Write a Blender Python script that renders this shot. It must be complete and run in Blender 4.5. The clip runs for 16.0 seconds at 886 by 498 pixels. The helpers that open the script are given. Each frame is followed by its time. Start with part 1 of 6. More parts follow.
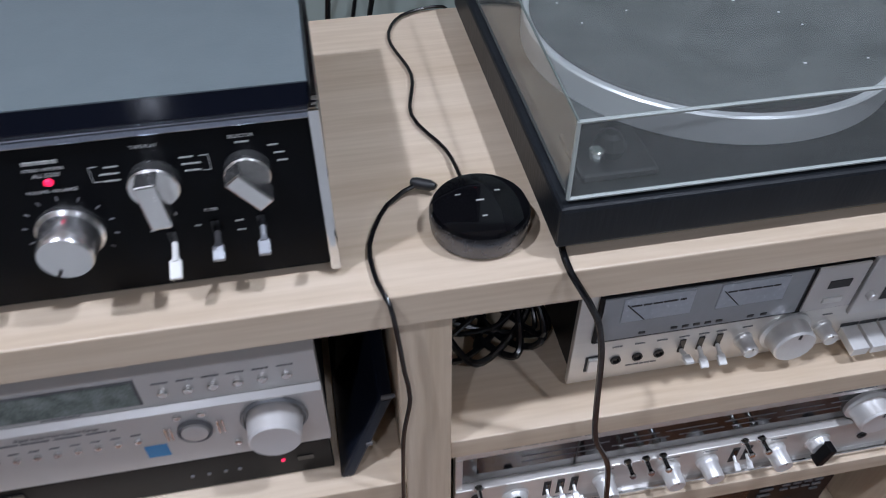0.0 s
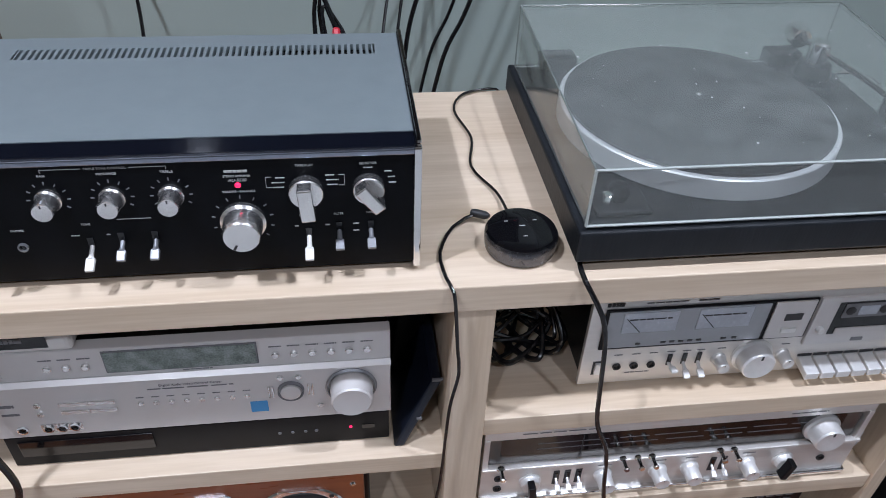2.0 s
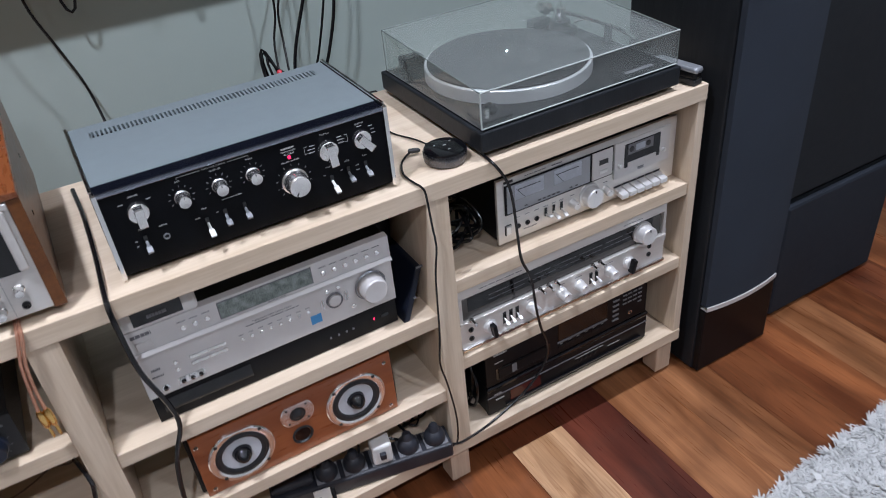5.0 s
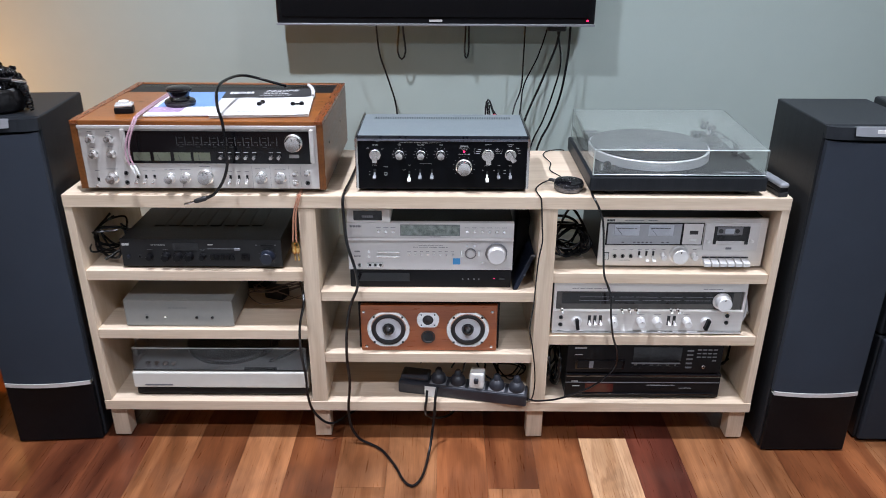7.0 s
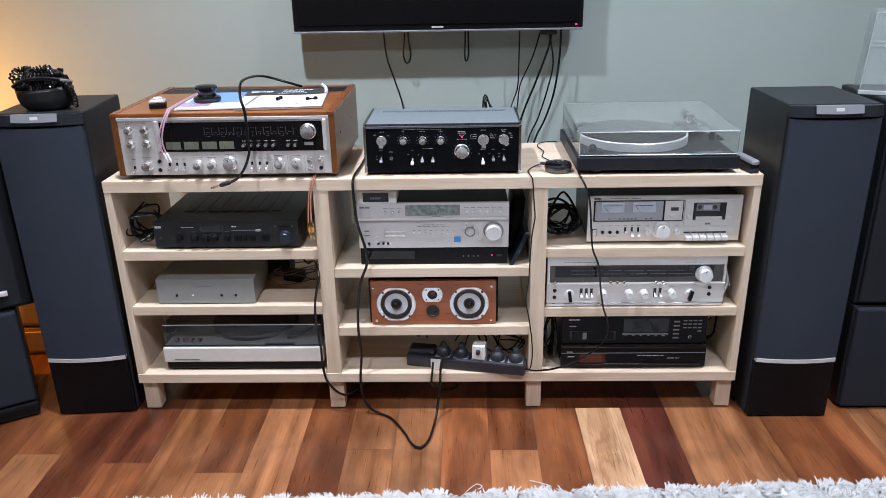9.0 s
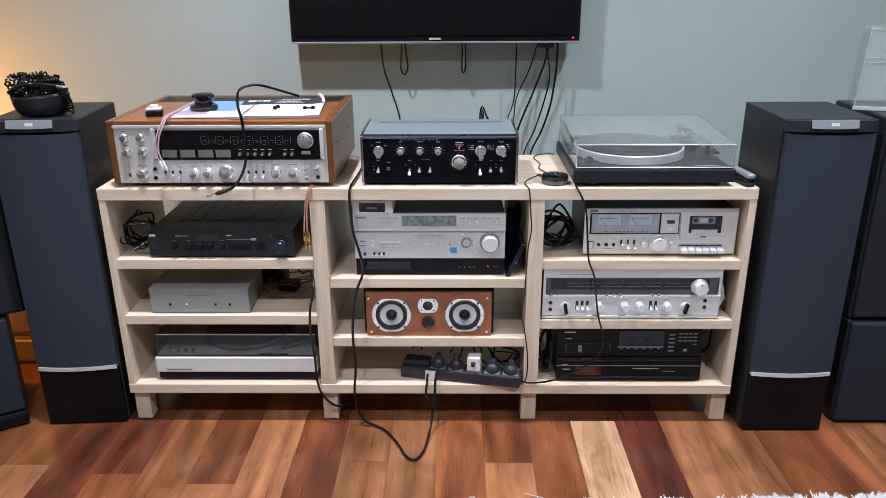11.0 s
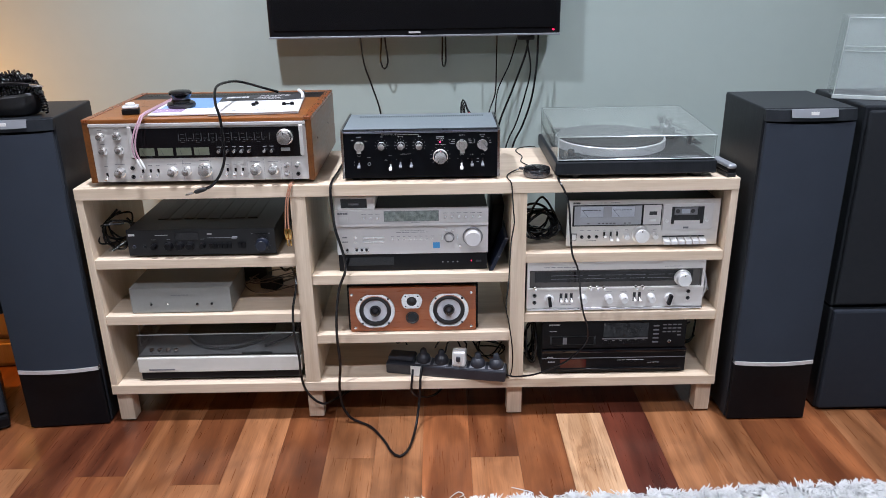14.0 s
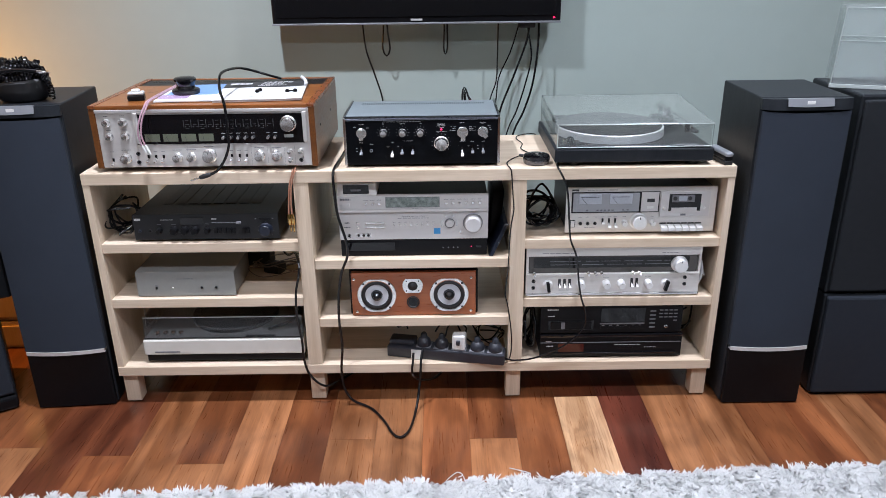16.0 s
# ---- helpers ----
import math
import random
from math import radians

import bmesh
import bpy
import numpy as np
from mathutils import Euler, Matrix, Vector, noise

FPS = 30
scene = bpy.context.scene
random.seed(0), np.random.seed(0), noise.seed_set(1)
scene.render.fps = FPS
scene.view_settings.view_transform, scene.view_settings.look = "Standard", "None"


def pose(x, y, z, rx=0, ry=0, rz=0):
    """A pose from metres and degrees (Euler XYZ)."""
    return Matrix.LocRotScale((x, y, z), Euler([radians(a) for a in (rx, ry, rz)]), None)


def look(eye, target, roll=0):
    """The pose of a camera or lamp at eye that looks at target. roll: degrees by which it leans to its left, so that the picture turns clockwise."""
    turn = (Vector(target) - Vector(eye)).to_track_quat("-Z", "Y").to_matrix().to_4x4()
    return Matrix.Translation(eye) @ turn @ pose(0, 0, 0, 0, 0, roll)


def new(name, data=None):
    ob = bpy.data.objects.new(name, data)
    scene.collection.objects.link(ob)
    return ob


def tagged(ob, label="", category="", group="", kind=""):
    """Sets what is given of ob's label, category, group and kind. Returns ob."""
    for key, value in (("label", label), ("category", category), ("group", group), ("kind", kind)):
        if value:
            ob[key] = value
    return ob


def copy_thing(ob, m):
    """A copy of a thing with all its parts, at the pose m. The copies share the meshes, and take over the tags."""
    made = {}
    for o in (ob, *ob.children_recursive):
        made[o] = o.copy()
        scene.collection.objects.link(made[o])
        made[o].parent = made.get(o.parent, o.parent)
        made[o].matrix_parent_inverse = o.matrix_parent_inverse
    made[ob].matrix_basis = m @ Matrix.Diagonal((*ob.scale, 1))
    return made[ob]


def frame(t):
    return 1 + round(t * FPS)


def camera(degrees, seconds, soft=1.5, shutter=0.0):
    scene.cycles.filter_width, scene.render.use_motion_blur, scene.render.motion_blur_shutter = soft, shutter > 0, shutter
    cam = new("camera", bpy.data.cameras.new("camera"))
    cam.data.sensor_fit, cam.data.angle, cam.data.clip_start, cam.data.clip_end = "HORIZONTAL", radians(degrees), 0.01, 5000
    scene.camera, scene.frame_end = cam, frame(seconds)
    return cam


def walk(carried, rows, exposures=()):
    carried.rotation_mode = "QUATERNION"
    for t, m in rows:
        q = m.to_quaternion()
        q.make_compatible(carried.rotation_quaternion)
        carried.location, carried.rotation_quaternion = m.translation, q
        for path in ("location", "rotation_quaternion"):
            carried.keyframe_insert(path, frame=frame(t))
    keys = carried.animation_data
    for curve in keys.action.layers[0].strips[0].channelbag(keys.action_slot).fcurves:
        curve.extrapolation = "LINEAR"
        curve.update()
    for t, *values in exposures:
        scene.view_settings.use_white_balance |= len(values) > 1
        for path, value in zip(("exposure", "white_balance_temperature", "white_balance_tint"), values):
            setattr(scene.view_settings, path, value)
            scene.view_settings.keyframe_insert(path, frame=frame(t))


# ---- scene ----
cam = camera(60.9, 16.0, soft=0.4, shutter=0.3)
PATH = [
    (0, (0.255, -0.343, 1.125), (0.511, 1.054, -0.282), -0.3),
    (0.5, (0.182, -0.466, 1.18), (0.453, 0.978, -0.177), 3.1),
    (1, (0.12, -0.547, 1.216), (0.383, 0.971, -0.059), 2.9),
    (1.5, (0.119, -0.568, 1.223), (0.371, 0.958, -0.046), 2.3),
    (2, (0.188, -0.528, 1.218), (0.422, 1.013, -0.036), 2.6),
    (2.5, (0.15, -0.538, 1.234), (0.257, 1.025, -0.009), 1.6),
    (3, (0.055, -0.569, 1.255), (0.113, 1.036, 0.062), 0.0),
    (3.5, (-0.006, -0.593, 1.255), (0.073, 1.021, 0.077), -0.3),
    (4, (-0.110, -0.604, 1.250), (0.530, 0.912, 0.114), -3.5),
    (4.1, (-0.135, -0.626, 1.258), (0.590, 0.845, 0.118), -5.3),
    (4.2, (-0.158, -0.650, 1.269), (0.630, 0.784, 0.120), -7.2),
    (6.3, (-0.172, -1.523, 1.353), (0.146, 0.237, 0.459), -0.8),
    (6.5, (-0.088, -1.593, 1.348), (0.101, 0.218, 0.519), 0.1),
    (7, (0.039, -1.744, 1.373), (0.04, 0.084, 0.562), 0.3),
    (7.5, (0.045, -1.878, 1.364), (0.01, -0.011, 0.646), -0.5),
    (8, (0.052, -1.94, 1.325), (0.013, -0.073, 0.608), -0.9),
    (8.5, (0.088, -1.968, 1.311), (0.056, -0.102, 0.592), -1.0),
    (9, (0.09, -1.974, 1.3), (0.038, -0.11, 0.576), -1.1),
    (9.2, (0.058, -1.974, 1.309), (0.027, -0.117, 0.566), -0.6),
    (11.5, (0.08, -1.97, 1.287), (0.052, -0.09, 0.604), -0.3),
    (12, (0.082, -1.965, 1.286), (0.057, -0.087, 0.599), -0.5),
    (12.5, (0.081, -1.957, 1.284), (0.066, -0.084, 0.585), -0.5),
    (13, (0.083, -1.957, 1.287), (0.077, -0.086, 0.581), -0.6),
    (13.5, (0.084, -1.956, 1.293), (0.085, -0.084, 0.589), -0.8),
    (14, (0.085, -1.961, 1.291), (0.093, -0.09, 0.584), -0.9),
    (14.5, (0.089, -1.974, 1.293), (0.102, -0.104, 0.583), -0.9),
    (15, (0.089, -1.985, 1.3), (0.109, -0.124, 0.569), -0.9),
    (15.5, (0.092, -1.993, 1.307), (0.101, -0.135, 0.567), -0.9),
    (16, (0.088, -1.993, 1.304), (0.091, -0.136, 0.561), -0.7),
]
walk(cam, [(t, look(eye, target, roll)) for t, eye, target, roll in PATH], exposures=[(0.0, -0.90, 6120, 10), (1.0, -0.61, 6130, 10), (2.0, -0.52, 6170, 10), (3.0, -0.60, 6300, 10), (4.2, -0.60, 6270, 10), (6.3, 0.05, 6360, 10), (9.0, 0.15, 6370, 10), (16.0, 0.15, 6360, 10)])

# ---- world and light ----
WALL_Y = 0.65
CEIL = 2.60
world = bpy.data.worlds.new("night")
scene.world = world
world.use_nodes = True
world.node_tree.nodes["Background"].inputs[0].default_value = (0.10, 0.11, 0.13, 1)
world.node_tree.nodes["Background"].inputs[1].default_value = 0.2


def downlight(x, y, power, color=(0.90, 0.95, 1.10)):
    d = bpy.data.lights.new("downlight", "AREA")
    d.shape, d.size, d.energy, d.color, d.spread = "DISK", 0.09, power, color, radians(125)
    ob = new("downlight", d)
    ob.matrix_world = pose(x, y, CEIL - 0.012)
    return ob


# recessed ceiling downlights: a row one metre off the wall, and an assumed row over the middle of the room, added as
# frontal fill
for lx, power in ((-0.54, 27), (1.10, 23), (2.74, 1)):
    downlight(lx, -0.35, power)
for lx, power in ((-2.2, 10), (-0.54, 19.5), (1.10, 19.5), (2.74, 5)):
    downlight(lx, -1.7, power)
# warm table lamp beyond the tower speaker, out of view
lamp = bpy.data.lights.new("warm_lamp", "POINT")
lamp.energy, lamp.color, lamp.shadow_soft_size = 26.5, (1.0, 0.41, 0.06), 0.08
new("warm_lamp", lamp).location = (-1.86, 0.26, 0.78)

# ---- materials ----
def mat(name, col, rough=0.5, metal=0.0, var=0.12, scale=30.0, stretch=(1, 1, 1), bump=0.0, bump_scale=None, col2=None,
        coat=0.0, spec=0.5, rough_var=0.08, per_object=0.0, emit=0.0, contrast=(0.3, 0.7), bump_dist=0.002):
    m = bpy.data.materials.new(name)
    m.use_nodes = True
    nt = m.node_tree
    n, l = nt.nodes, nt.links
    b = n["Principled BSDF"]
    tc = n.new("ShaderNodeTexCoord")
    mp = n.new("ShaderNodeMapping")
    mp.inputs["Scale"].default_value = stretch
    l.new(tc.outputs["Object"], mp.inputs[0])
    info = n.new("ShaderNodeObjectInfo")
    off = n.new("ShaderNodeVectorMath")
    off.operation = "SCALE"
    off.inputs[0].default_value = (7.3, 3.1, 5.7)
    l.new(info.outputs["Random"], off.inputs["Scale"])
    l.new(off.outputs[0], mp.inputs["Location"])
    big, small = n.new("ShaderNodeTexNoise"), n.new("ShaderNodeTexNoise")
    big.inputs["Scale"].default_value, big.inputs["Detail"].default_value = scale, 4
    small.inputs["Scale"].default_value, small.inputs["Detail"].default_value = scale * 6.5, 5
    l.new(mp.outputs[0], big.inputs[0]), l.new(mp.outputs[0], small.inputs[0])
    mixv = n.new("ShaderNodeMath")
    mixv.operation = "MULTIPLY_ADD"
    mixv.inputs[1].default_value = 0.4
    l.new(small.outputs[0], mixv.inputs[0])
    half = n.new("ShaderNodeMath")
    half.operation = "MULTIPLY"
    half.inputs[1].default_value = 0.6
    l.new(big.outputs[0], half.inputs[0]), l.new(half.outputs[0], mixv.inputs[2])
    ramp = n.new("ShaderNodeValToRGB")
    e = ramp.color_ramp.elements
    e[0].position, e[1].position = contrast
    c2 = col2 or tuple(min(1, c * (1 + var)) for c in col)
    c1 = col if col2 else tuple(c * (1 - var) for c in col)
    e[0].color, e[1].color = (*c1, 1), (*c2, 1)
    l.new(mixv.outputs[0], ramp.inputs[0])
    out = ramp.outputs[0]
    if per_object:
        hsv = n.new("ShaderNodeHueSaturation")
        mr = n.new("ShaderNodeMapRange")
        mr.inputs["To Min"].default_value, mr.inputs["To Max"].default_value = 1 - per_object, 1 + per_object
        l.new(info.outputs["Random"], mr.inputs[0])
        l.new(mr.outputs[0], hsv.inputs["Value"])
        l.new(out, hsv.inputs["Color"])
        out = hsv.outputs[0]
    l.new(out, b.inputs["Base Color"])
    rr = n.new("ShaderNodeMapRange")
    rr.inputs["To Min"].default_value, rr.inputs["To Max"].default_value = max(0.02, rough - rough_var), min(1, rough + rough_var)
    l.new(small.outputs[0], rr.inputs[0])
    l.new(rr.outputs[0], b.inputs["Roughness"])
    b.inputs["Metallic"].default_value = metal
    b.inputs["Coat Weight"].default_value = coat
    b.inputs["Coat Roughness"].default_value = 0.12
    b.inputs["Specular IOR Level"].default_value = spec
    if bump:
        bp = n.new("ShaderNodeBump")
        bp.inputs["Strength"].default_value, bp.inputs["Distance"].default_value = bump, bump_dist
        src = small
        if bump_scale:
            src = n.new("ShaderNodeTexNoise")
            src.inputs["Scale"].default_value = bump_scale
            l.new(mp.outputs[0], src.inputs[0])
        l.new(src.outputs[0], bp.inputs["Height"])
        l.new(bp.outputs[0], b.inputs["Normal"])
    if emit:
        b.inputs["Emission Color"].default_value = (*col, 1)
        b.inputs["Emission Strength"].default_value = emit
    return m


def clear(name, col=(1, 1, 1), rough=0.03, haze=0.03):
    """Clear plastic: see-through, a little hazy with scuffs, glossier at a slant."""
    m = bpy.data.materials.new(name)
    m.use_nodes = True
    n, l = m.node_tree.nodes, m.node_tree.links
    n.clear()
    o, mix, tr, gl, df = (n.new("ShaderNode" + k) for k in ("OutputMaterial", "MixShader", "BsdfTransparent", "BsdfGlossy", "BsdfDiffuse"))
    lw, mix2, nz, mr, pw, sc = (n.new("ShaderNode" + k) for k in ("LayerWeight", "MixShader", "TexNoise", "MapRange", "Math", "Math"))
    tr.inputs[0].default_value = (*col, 1)
    gl.inputs["Roughness"].default_value = rough
    df.inputs[0].default_value = (0.6, 0.64, 0.62, 1)
    nz.inputs["Scale"].default_value = 14
    mr.inputs["To Min"].default_value, mr.inputs["To Max"].default_value = haze * 0.4, haze * 1.6
    pw.operation, sc.operation = "POWER", "MULTIPLY_ADD"
    pw.inputs[1].default_value = 4.0
    sc.inputs[1].default_value, sc.inputs[2].default_value = 0.6, 0.03
    l.new(lw.outputs["Facing"], pw.inputs[0]), l.new(pw.outputs[0], sc.inputs[0])
    l.new(nz.outputs[0], mr.inputs[0])
    l.new(mr.outputs[0], mix2.inputs[0])
    l.new(tr.outputs[0], mix2.inputs[1]), l.new(df.outputs[0], mix2.inputs[2])
    l.new(sc.outputs[0], mix.inputs[0]), l.new(mix2.outputs[0], mix.inputs[1]), l.new(gl.outputs[0], mix.inputs[2])
    l.new(mix.outputs[0], o.inputs[0])
    return m


M_WALL = mat("sage_wall_paint", (0.385, 0.45, 0.415), 0.55, var=0.03, scale=3, bump=0.06, bump_scale=220)
M_WHITE = mat("ceiling_paint", (0.8, 0.8, 0.78), 0.7, var=0.02, scale=4, bump=0.05, bump_scale=150)
M_BIRCH_X = mat("pale_veneer_across", (0.565, 0.437, 0.306), 0.42, col2=(0.725, 0.597, 0.460), scale=2.6, stretch=(0.8, 12, 16), bump=0.06, contrast=(0.33, 0.67))
M_BIRCH_Z = mat("pale_veneer_upright", (0.565, 0.437, 0.306), 0.42, col2=(0.725, 0.597, 0.460), scale=2.6, stretch=(16, 12, 0.8), bump=0.06, contrast=(0.33, 0.67))
WOODS = [((0.048, 0.012, 0.008), (0.105, 0.028, 0.016)), ((0.080, 0.022, 0.010), (0.170, 0.052, 0.022)), ((0.110, 0.033, 0.012), (0.235, 0.082, 0.030)),
         ((0.150, 0.055, 0.020), (0.32, 0.140, 0.060)), ((0.36, 0.20, 0.10), (0.55, 0.35, 0.20))]


def hardwood(name, lo, hi, sap):
    """Strip flooring: broad figure, fine grain, and pale sapwood streaks along some edges, under a satin varnish."""
    m = bpy.data.materials.new(name)
    m.use_nodes = True
    n, l = m.node_tree.nodes, m.node_tree.links
    b = n["Principled BSDF"]
    tc, info, off = n.new("ShaderNodeTexCoord"), n.new("ShaderNodeObjectInfo"), n.new("ShaderNodeVectorMath")
    off.operation = "SCALE"
    off.inputs[0].default_value = (31.7, 17.3, 9.1)
    l.new(info.outputs["Random"], off.inputs["Scale"])

    def grain(stretch, scale, detail, warp):
        mp, nz = n.new("ShaderNodeMapping"), n.new("ShaderNodeTexNoise")
        mp.inputs["Scale"].default_value = stretch
        l.new(tc.outputs["Object"], mp.inputs[0]), l.new(off.outputs[0], mp.inputs["Location"])
        nz.inputs["Scale"].default_value, nz.inputs["Detail"].default_value, nz.inputs["Distortion"].default_value = scale, detail, warp
        l.new(mp.outputs[0], nz.inputs[0])
        return nz.outputs[0]

    def mixed(kind, fac, c1, c2):
        mx = n.new("ShaderNodeMix")
        mx.data_type, mx.blend_type = "RGBA", kind
        for sock, val in ((mx.inputs[0], fac), (mx.inputs[6], c1), (mx.inputs[7], c2)):
            if hasattr(val, "links"):
                l.new(val, sock)
            else:
                sock.default_value = val
        return mx.outputs[2]

    def ramp(src, p0, p1, c0=(0, 0, 0, 1), c1=(1, 1, 1, 1)):
        r = n.new("ShaderNodeValToRGB")
        e = r.color_ramp.elements
        e[0].position, e[1].position, e[0].color, e[1].color = p0, p1, c0, c1
        l.new(src, r.inputs[0])
        return r.outputs[0]

    def maths(op, p, q, r=0.0):
        mm = n.new("ShaderNodeMath")
        mm.operation = op
        for sock, val in zip(mm.inputs, (p, q, r)):
            if hasattr(val, "links"):
                l.new(val, sock)
            else:
                sock.default_value = val
        return mm.outputs[0]

    fine = grain((90, 3.0, 1), 3.0, 4, 0.3)
    wave = grain((6, 0.7, 1), 1.3, 4, 1.6)
    figure = ramp(wave, 0.36, 0.64, (*lo, 1), (*hi, 1))
    col = mixed("MULTIPLY", 0.42, figure, ramp(fine, 0.25, 0.70, (0.55, 0.5, 0.48, 1), (1.12, 1.12, 1.12, 1)))
    # darker heart rings, only here and there along a board
    rings = maths("SINE", maths("MULTIPLY", wave, 70.0), 0.0)
    there = ramp(grain((3, 1.1, 1), 1.1, 2, 0.2), 0.50, 0.66)
    col = mixed("MULTIPLY", maths("MULTIPLY", ramp(rings, 0.2, 1.0), maths("MULTIPLY", there, 0.48)), col, (0.60, 0.48, 0.42, 1))
    # cloudy lighter and darker patches
    col = mixed("MULTIPLY", 0.8, col, ramp(grain((4, 1.6, 1), 2.4, 3, 1.2), 0.34, 0.66, (0.66, 0.62, 0.60, 1), (1.25, 1.22, 1.18, 1)))
    # pale sapwood along one edge of some boards
    split = n.new("ShaderNodeSeparateXYZ")
    l.new(tc.outputs["Generated"], split.inputs[0])
    wob = maths("MULTIPLY_ADD", grain((9, 0.9, 1), 1.2, 3, 0.8), 0.55, -0.28)
    right = maths("ADD", maths("MULTIPLY_ADD", info.outputs["Random"], 0.62, -0.33), maths("ADD", split.outputs[0], wob))
    other = maths("FRACT", maths("MULTIPLY", info.outputs["Random"], 7.31), 0.0)
    left = maths("ADD", maths("MULTIPLY_ADD", other, 0.62, -0.33), maths("ADD", maths("SUBTRACT", 1.0, split.outputs[0]), wob))
    col = mixed("MIX", maths("MULTIPLY", ramp(maths("MAXIMUM", right, left), 1.03, 1.11), 0.50), col, (*sap, 1))
    hsv, mr = n.new("ShaderNodeHueSaturation"), n.new("ShaderNodeMapRange")
    mr.inputs["To Min"].default_value, mr.inputs["To Max"].default_value = 0.85, 1.2
    l.new(info.outputs["Random"], mr.inputs[0]), l.new(mr.outputs[0], hsv.inputs["Value"]), l.new(col, hsv.inputs["Color"])
    l.new(hsv.outputs[0], b.inputs["Base Color"])
    rr = n.new("ShaderNodeMapRange")
    rr.inputs["To Min"].default_value, rr.inputs["To Max"].default_value = 0.24, 0.34
    l.new(fine, rr.inputs[0]), l.new(rr.outputs[0], b.inputs["Roughness"])
    b.inputs["Coat Weight"].default_value, b.inputs["Coat Roughness"].default_value = 0.25, 0.14
    bp = n.new("ShaderNodeBump")
    bp.inputs["Strength"].default_value, bp.inputs["Distance"].default_value = 0.03, 0.0004
    l.new(fine, bp.inputs["Height"]), l.new(bp.outputs[0], b.inputs["Normal"])
    return m


M_PLANK = [hardwood("hardwood_board", a, b, c) for (a, b), c in zip(WOODS, ((0.17, 0.05, 0.025), (0.28, 0.11, 0.05), (0.40, 0.20, 0.095), (0.46, 0.26, 0.135), (0.54, 0.345, 0.20)))]
M_GAP = mat("dark_gap", (0.05, 0.028, 0.018), 0.8)
M_BLACK = mat("black_plastic", (0.005, 0.005, 0.006), 0.36, var=0.25, scale=60, bump=0.04, spec=0.18)
M_SATIN = mat("black_satin_metal", (0.0030, 0.0034, 0.0046), 0.34, var=0.2, scale=40, bump=0.04, bump_scale=900, spec=0.10)
M_VINYL = mat("black_ash_vinyl", (0.009, 0.0105, 0.013), 0.42, col2=(0.019, 0.0215, 0.025), scale=6, stretch=(9, 9, 1), bump=0.12, spec=0.22)
M_CLOTH = mat("grey_grille_cloth", (0.018, 0.025, 0.038), 0.9, var=0.12, scale=8, bump=0.5, bump_scale=900, bump_dist=0.0006)
# navy cloth with the shade on the outer speakers put into its colour
M_CLOTH_B = mat("shaded_navy_cloth", (0.009, 0.013, 0.021), 0.85, var=0.12, scale=8, bump=0.5, bump_scale=900, bump_dist=0.0006)
M_CLOTH_D = mat("dark_grille_cloth", (0.005, 0.007, 0.010), 0.9, var=0.15, scale=8, bump=0.5, bump_scale=900, bump_dist=0.0006)
M_ALU = mat("brushed_aluminium", (0.72, 0.69, 0.655), 0.36, 0.55, var=0.05, scale=3, stretch=(1, 40, 40), bump=0.03)
M_SILVER = mat("silver_paint", (0.67, 0.648, 0.632), 0.38, 0.35, var=0.03, scale=12)
M_CHROME = mat("chrome", (0.78, 0.78, 0.78), 0.13, 1.0, var=0.04, scale=20, rough_var=0.04)
M_KNOB = mat("turned_aluminium", (0.86, 0.855, 0.845), 0.24, 0.97, var=0.08, scale=50, bump=0.10)
M_SLATE = mat("slate_hammertone_paint", (0.212, 0.250, 0.262), 0.46, 0.25, var=0.05, scale=40, bump=0.22, bump_scale=700, bump_dist=0.0005)
M_WALNUT = mat("walnut_veneer", (0.150, 0.046, 0.010), 0.30, col2=(0.32, 0.112, 0.028), scale=2.5, stretch=(1.2, 14, 14), bump=0.04, coat=0.25)
M_WALNUT_S = mat("worn_walnut_side", (0.085, 0.028, 0.007), 0.34, col2=(0.180, 0.064, 0.017), scale=3.0, stretch=(9, 1.5, 9), bump=0.05, coat=0.15, spec=0.35)
M_CHERRY = mat("cherry_vinyl", (0.24, 0.060, 0.018), 0.3, col2=(0.34, 0.10, 0.032), scale=3, stretch=(1, 10, 10), coat=0.3)
M_PAPER = mat("white_paper", (0.66, 0.665, 0.67), 0.6, var=0.02, scale=8, bump=0.08, bump_scale=25)
M_INK = mat("black_print", (0.03, 0.03, 0.032), 0.55, var=0.2, scale=30)
M_LEGEND = mat("pale_print", (0.46, 0.46, 0.45), 0.5, var=0.03)
M_GREY_INK = mat("grey_print", (0.17, 0.17, 0.18), 0.5, var=0.05)
M_GLOSS = mat("gloss_black", (0.006, 0.006, 0.007), 0.08, var=0.1, rough_var=0.03, scale=10)
M_LCD = mat("lcd_glass", (0.115, 0.142, 0.127), 0.10, col2=(0.29, 0.335, 0.312), scale=75, rough_var=0.03, contrast=(0.40, 0.62))
M_METER = mat("meter_face", (0.125, 0.135, 0.095), 0.3, var=0.1, scale=40)
M_RUBBER = mat("black_rubber", (0.014, 0.014, 0.015), 0.5, var=0.2, scale=60)
M_PADDING = mat("black_leatherette", (0.009, 0.009, 0.010), 0.45, var=0.2, scale=60, bump=0.1)
M_CABLE = mat("black_cable_sheath", (0.005, 0.005, 0.006), 0.24, var=0.2, scale=80)
M_WHITE_P = mat("white_plastic", (0.72, 0.71, 0.68), 0.38, var=0.04, scale=20)
M_CREAM = mat("off_white_plinth", (0.62, 0.60, 0.545), 0.42, var=0.04, scale=10)
M_GREY_M = mat("grey_painted_steel", (0.27, 0.272, 0.255), 0.42, 0.3, var=0.06, scale=20, bump=0.08, bump_scale=600)
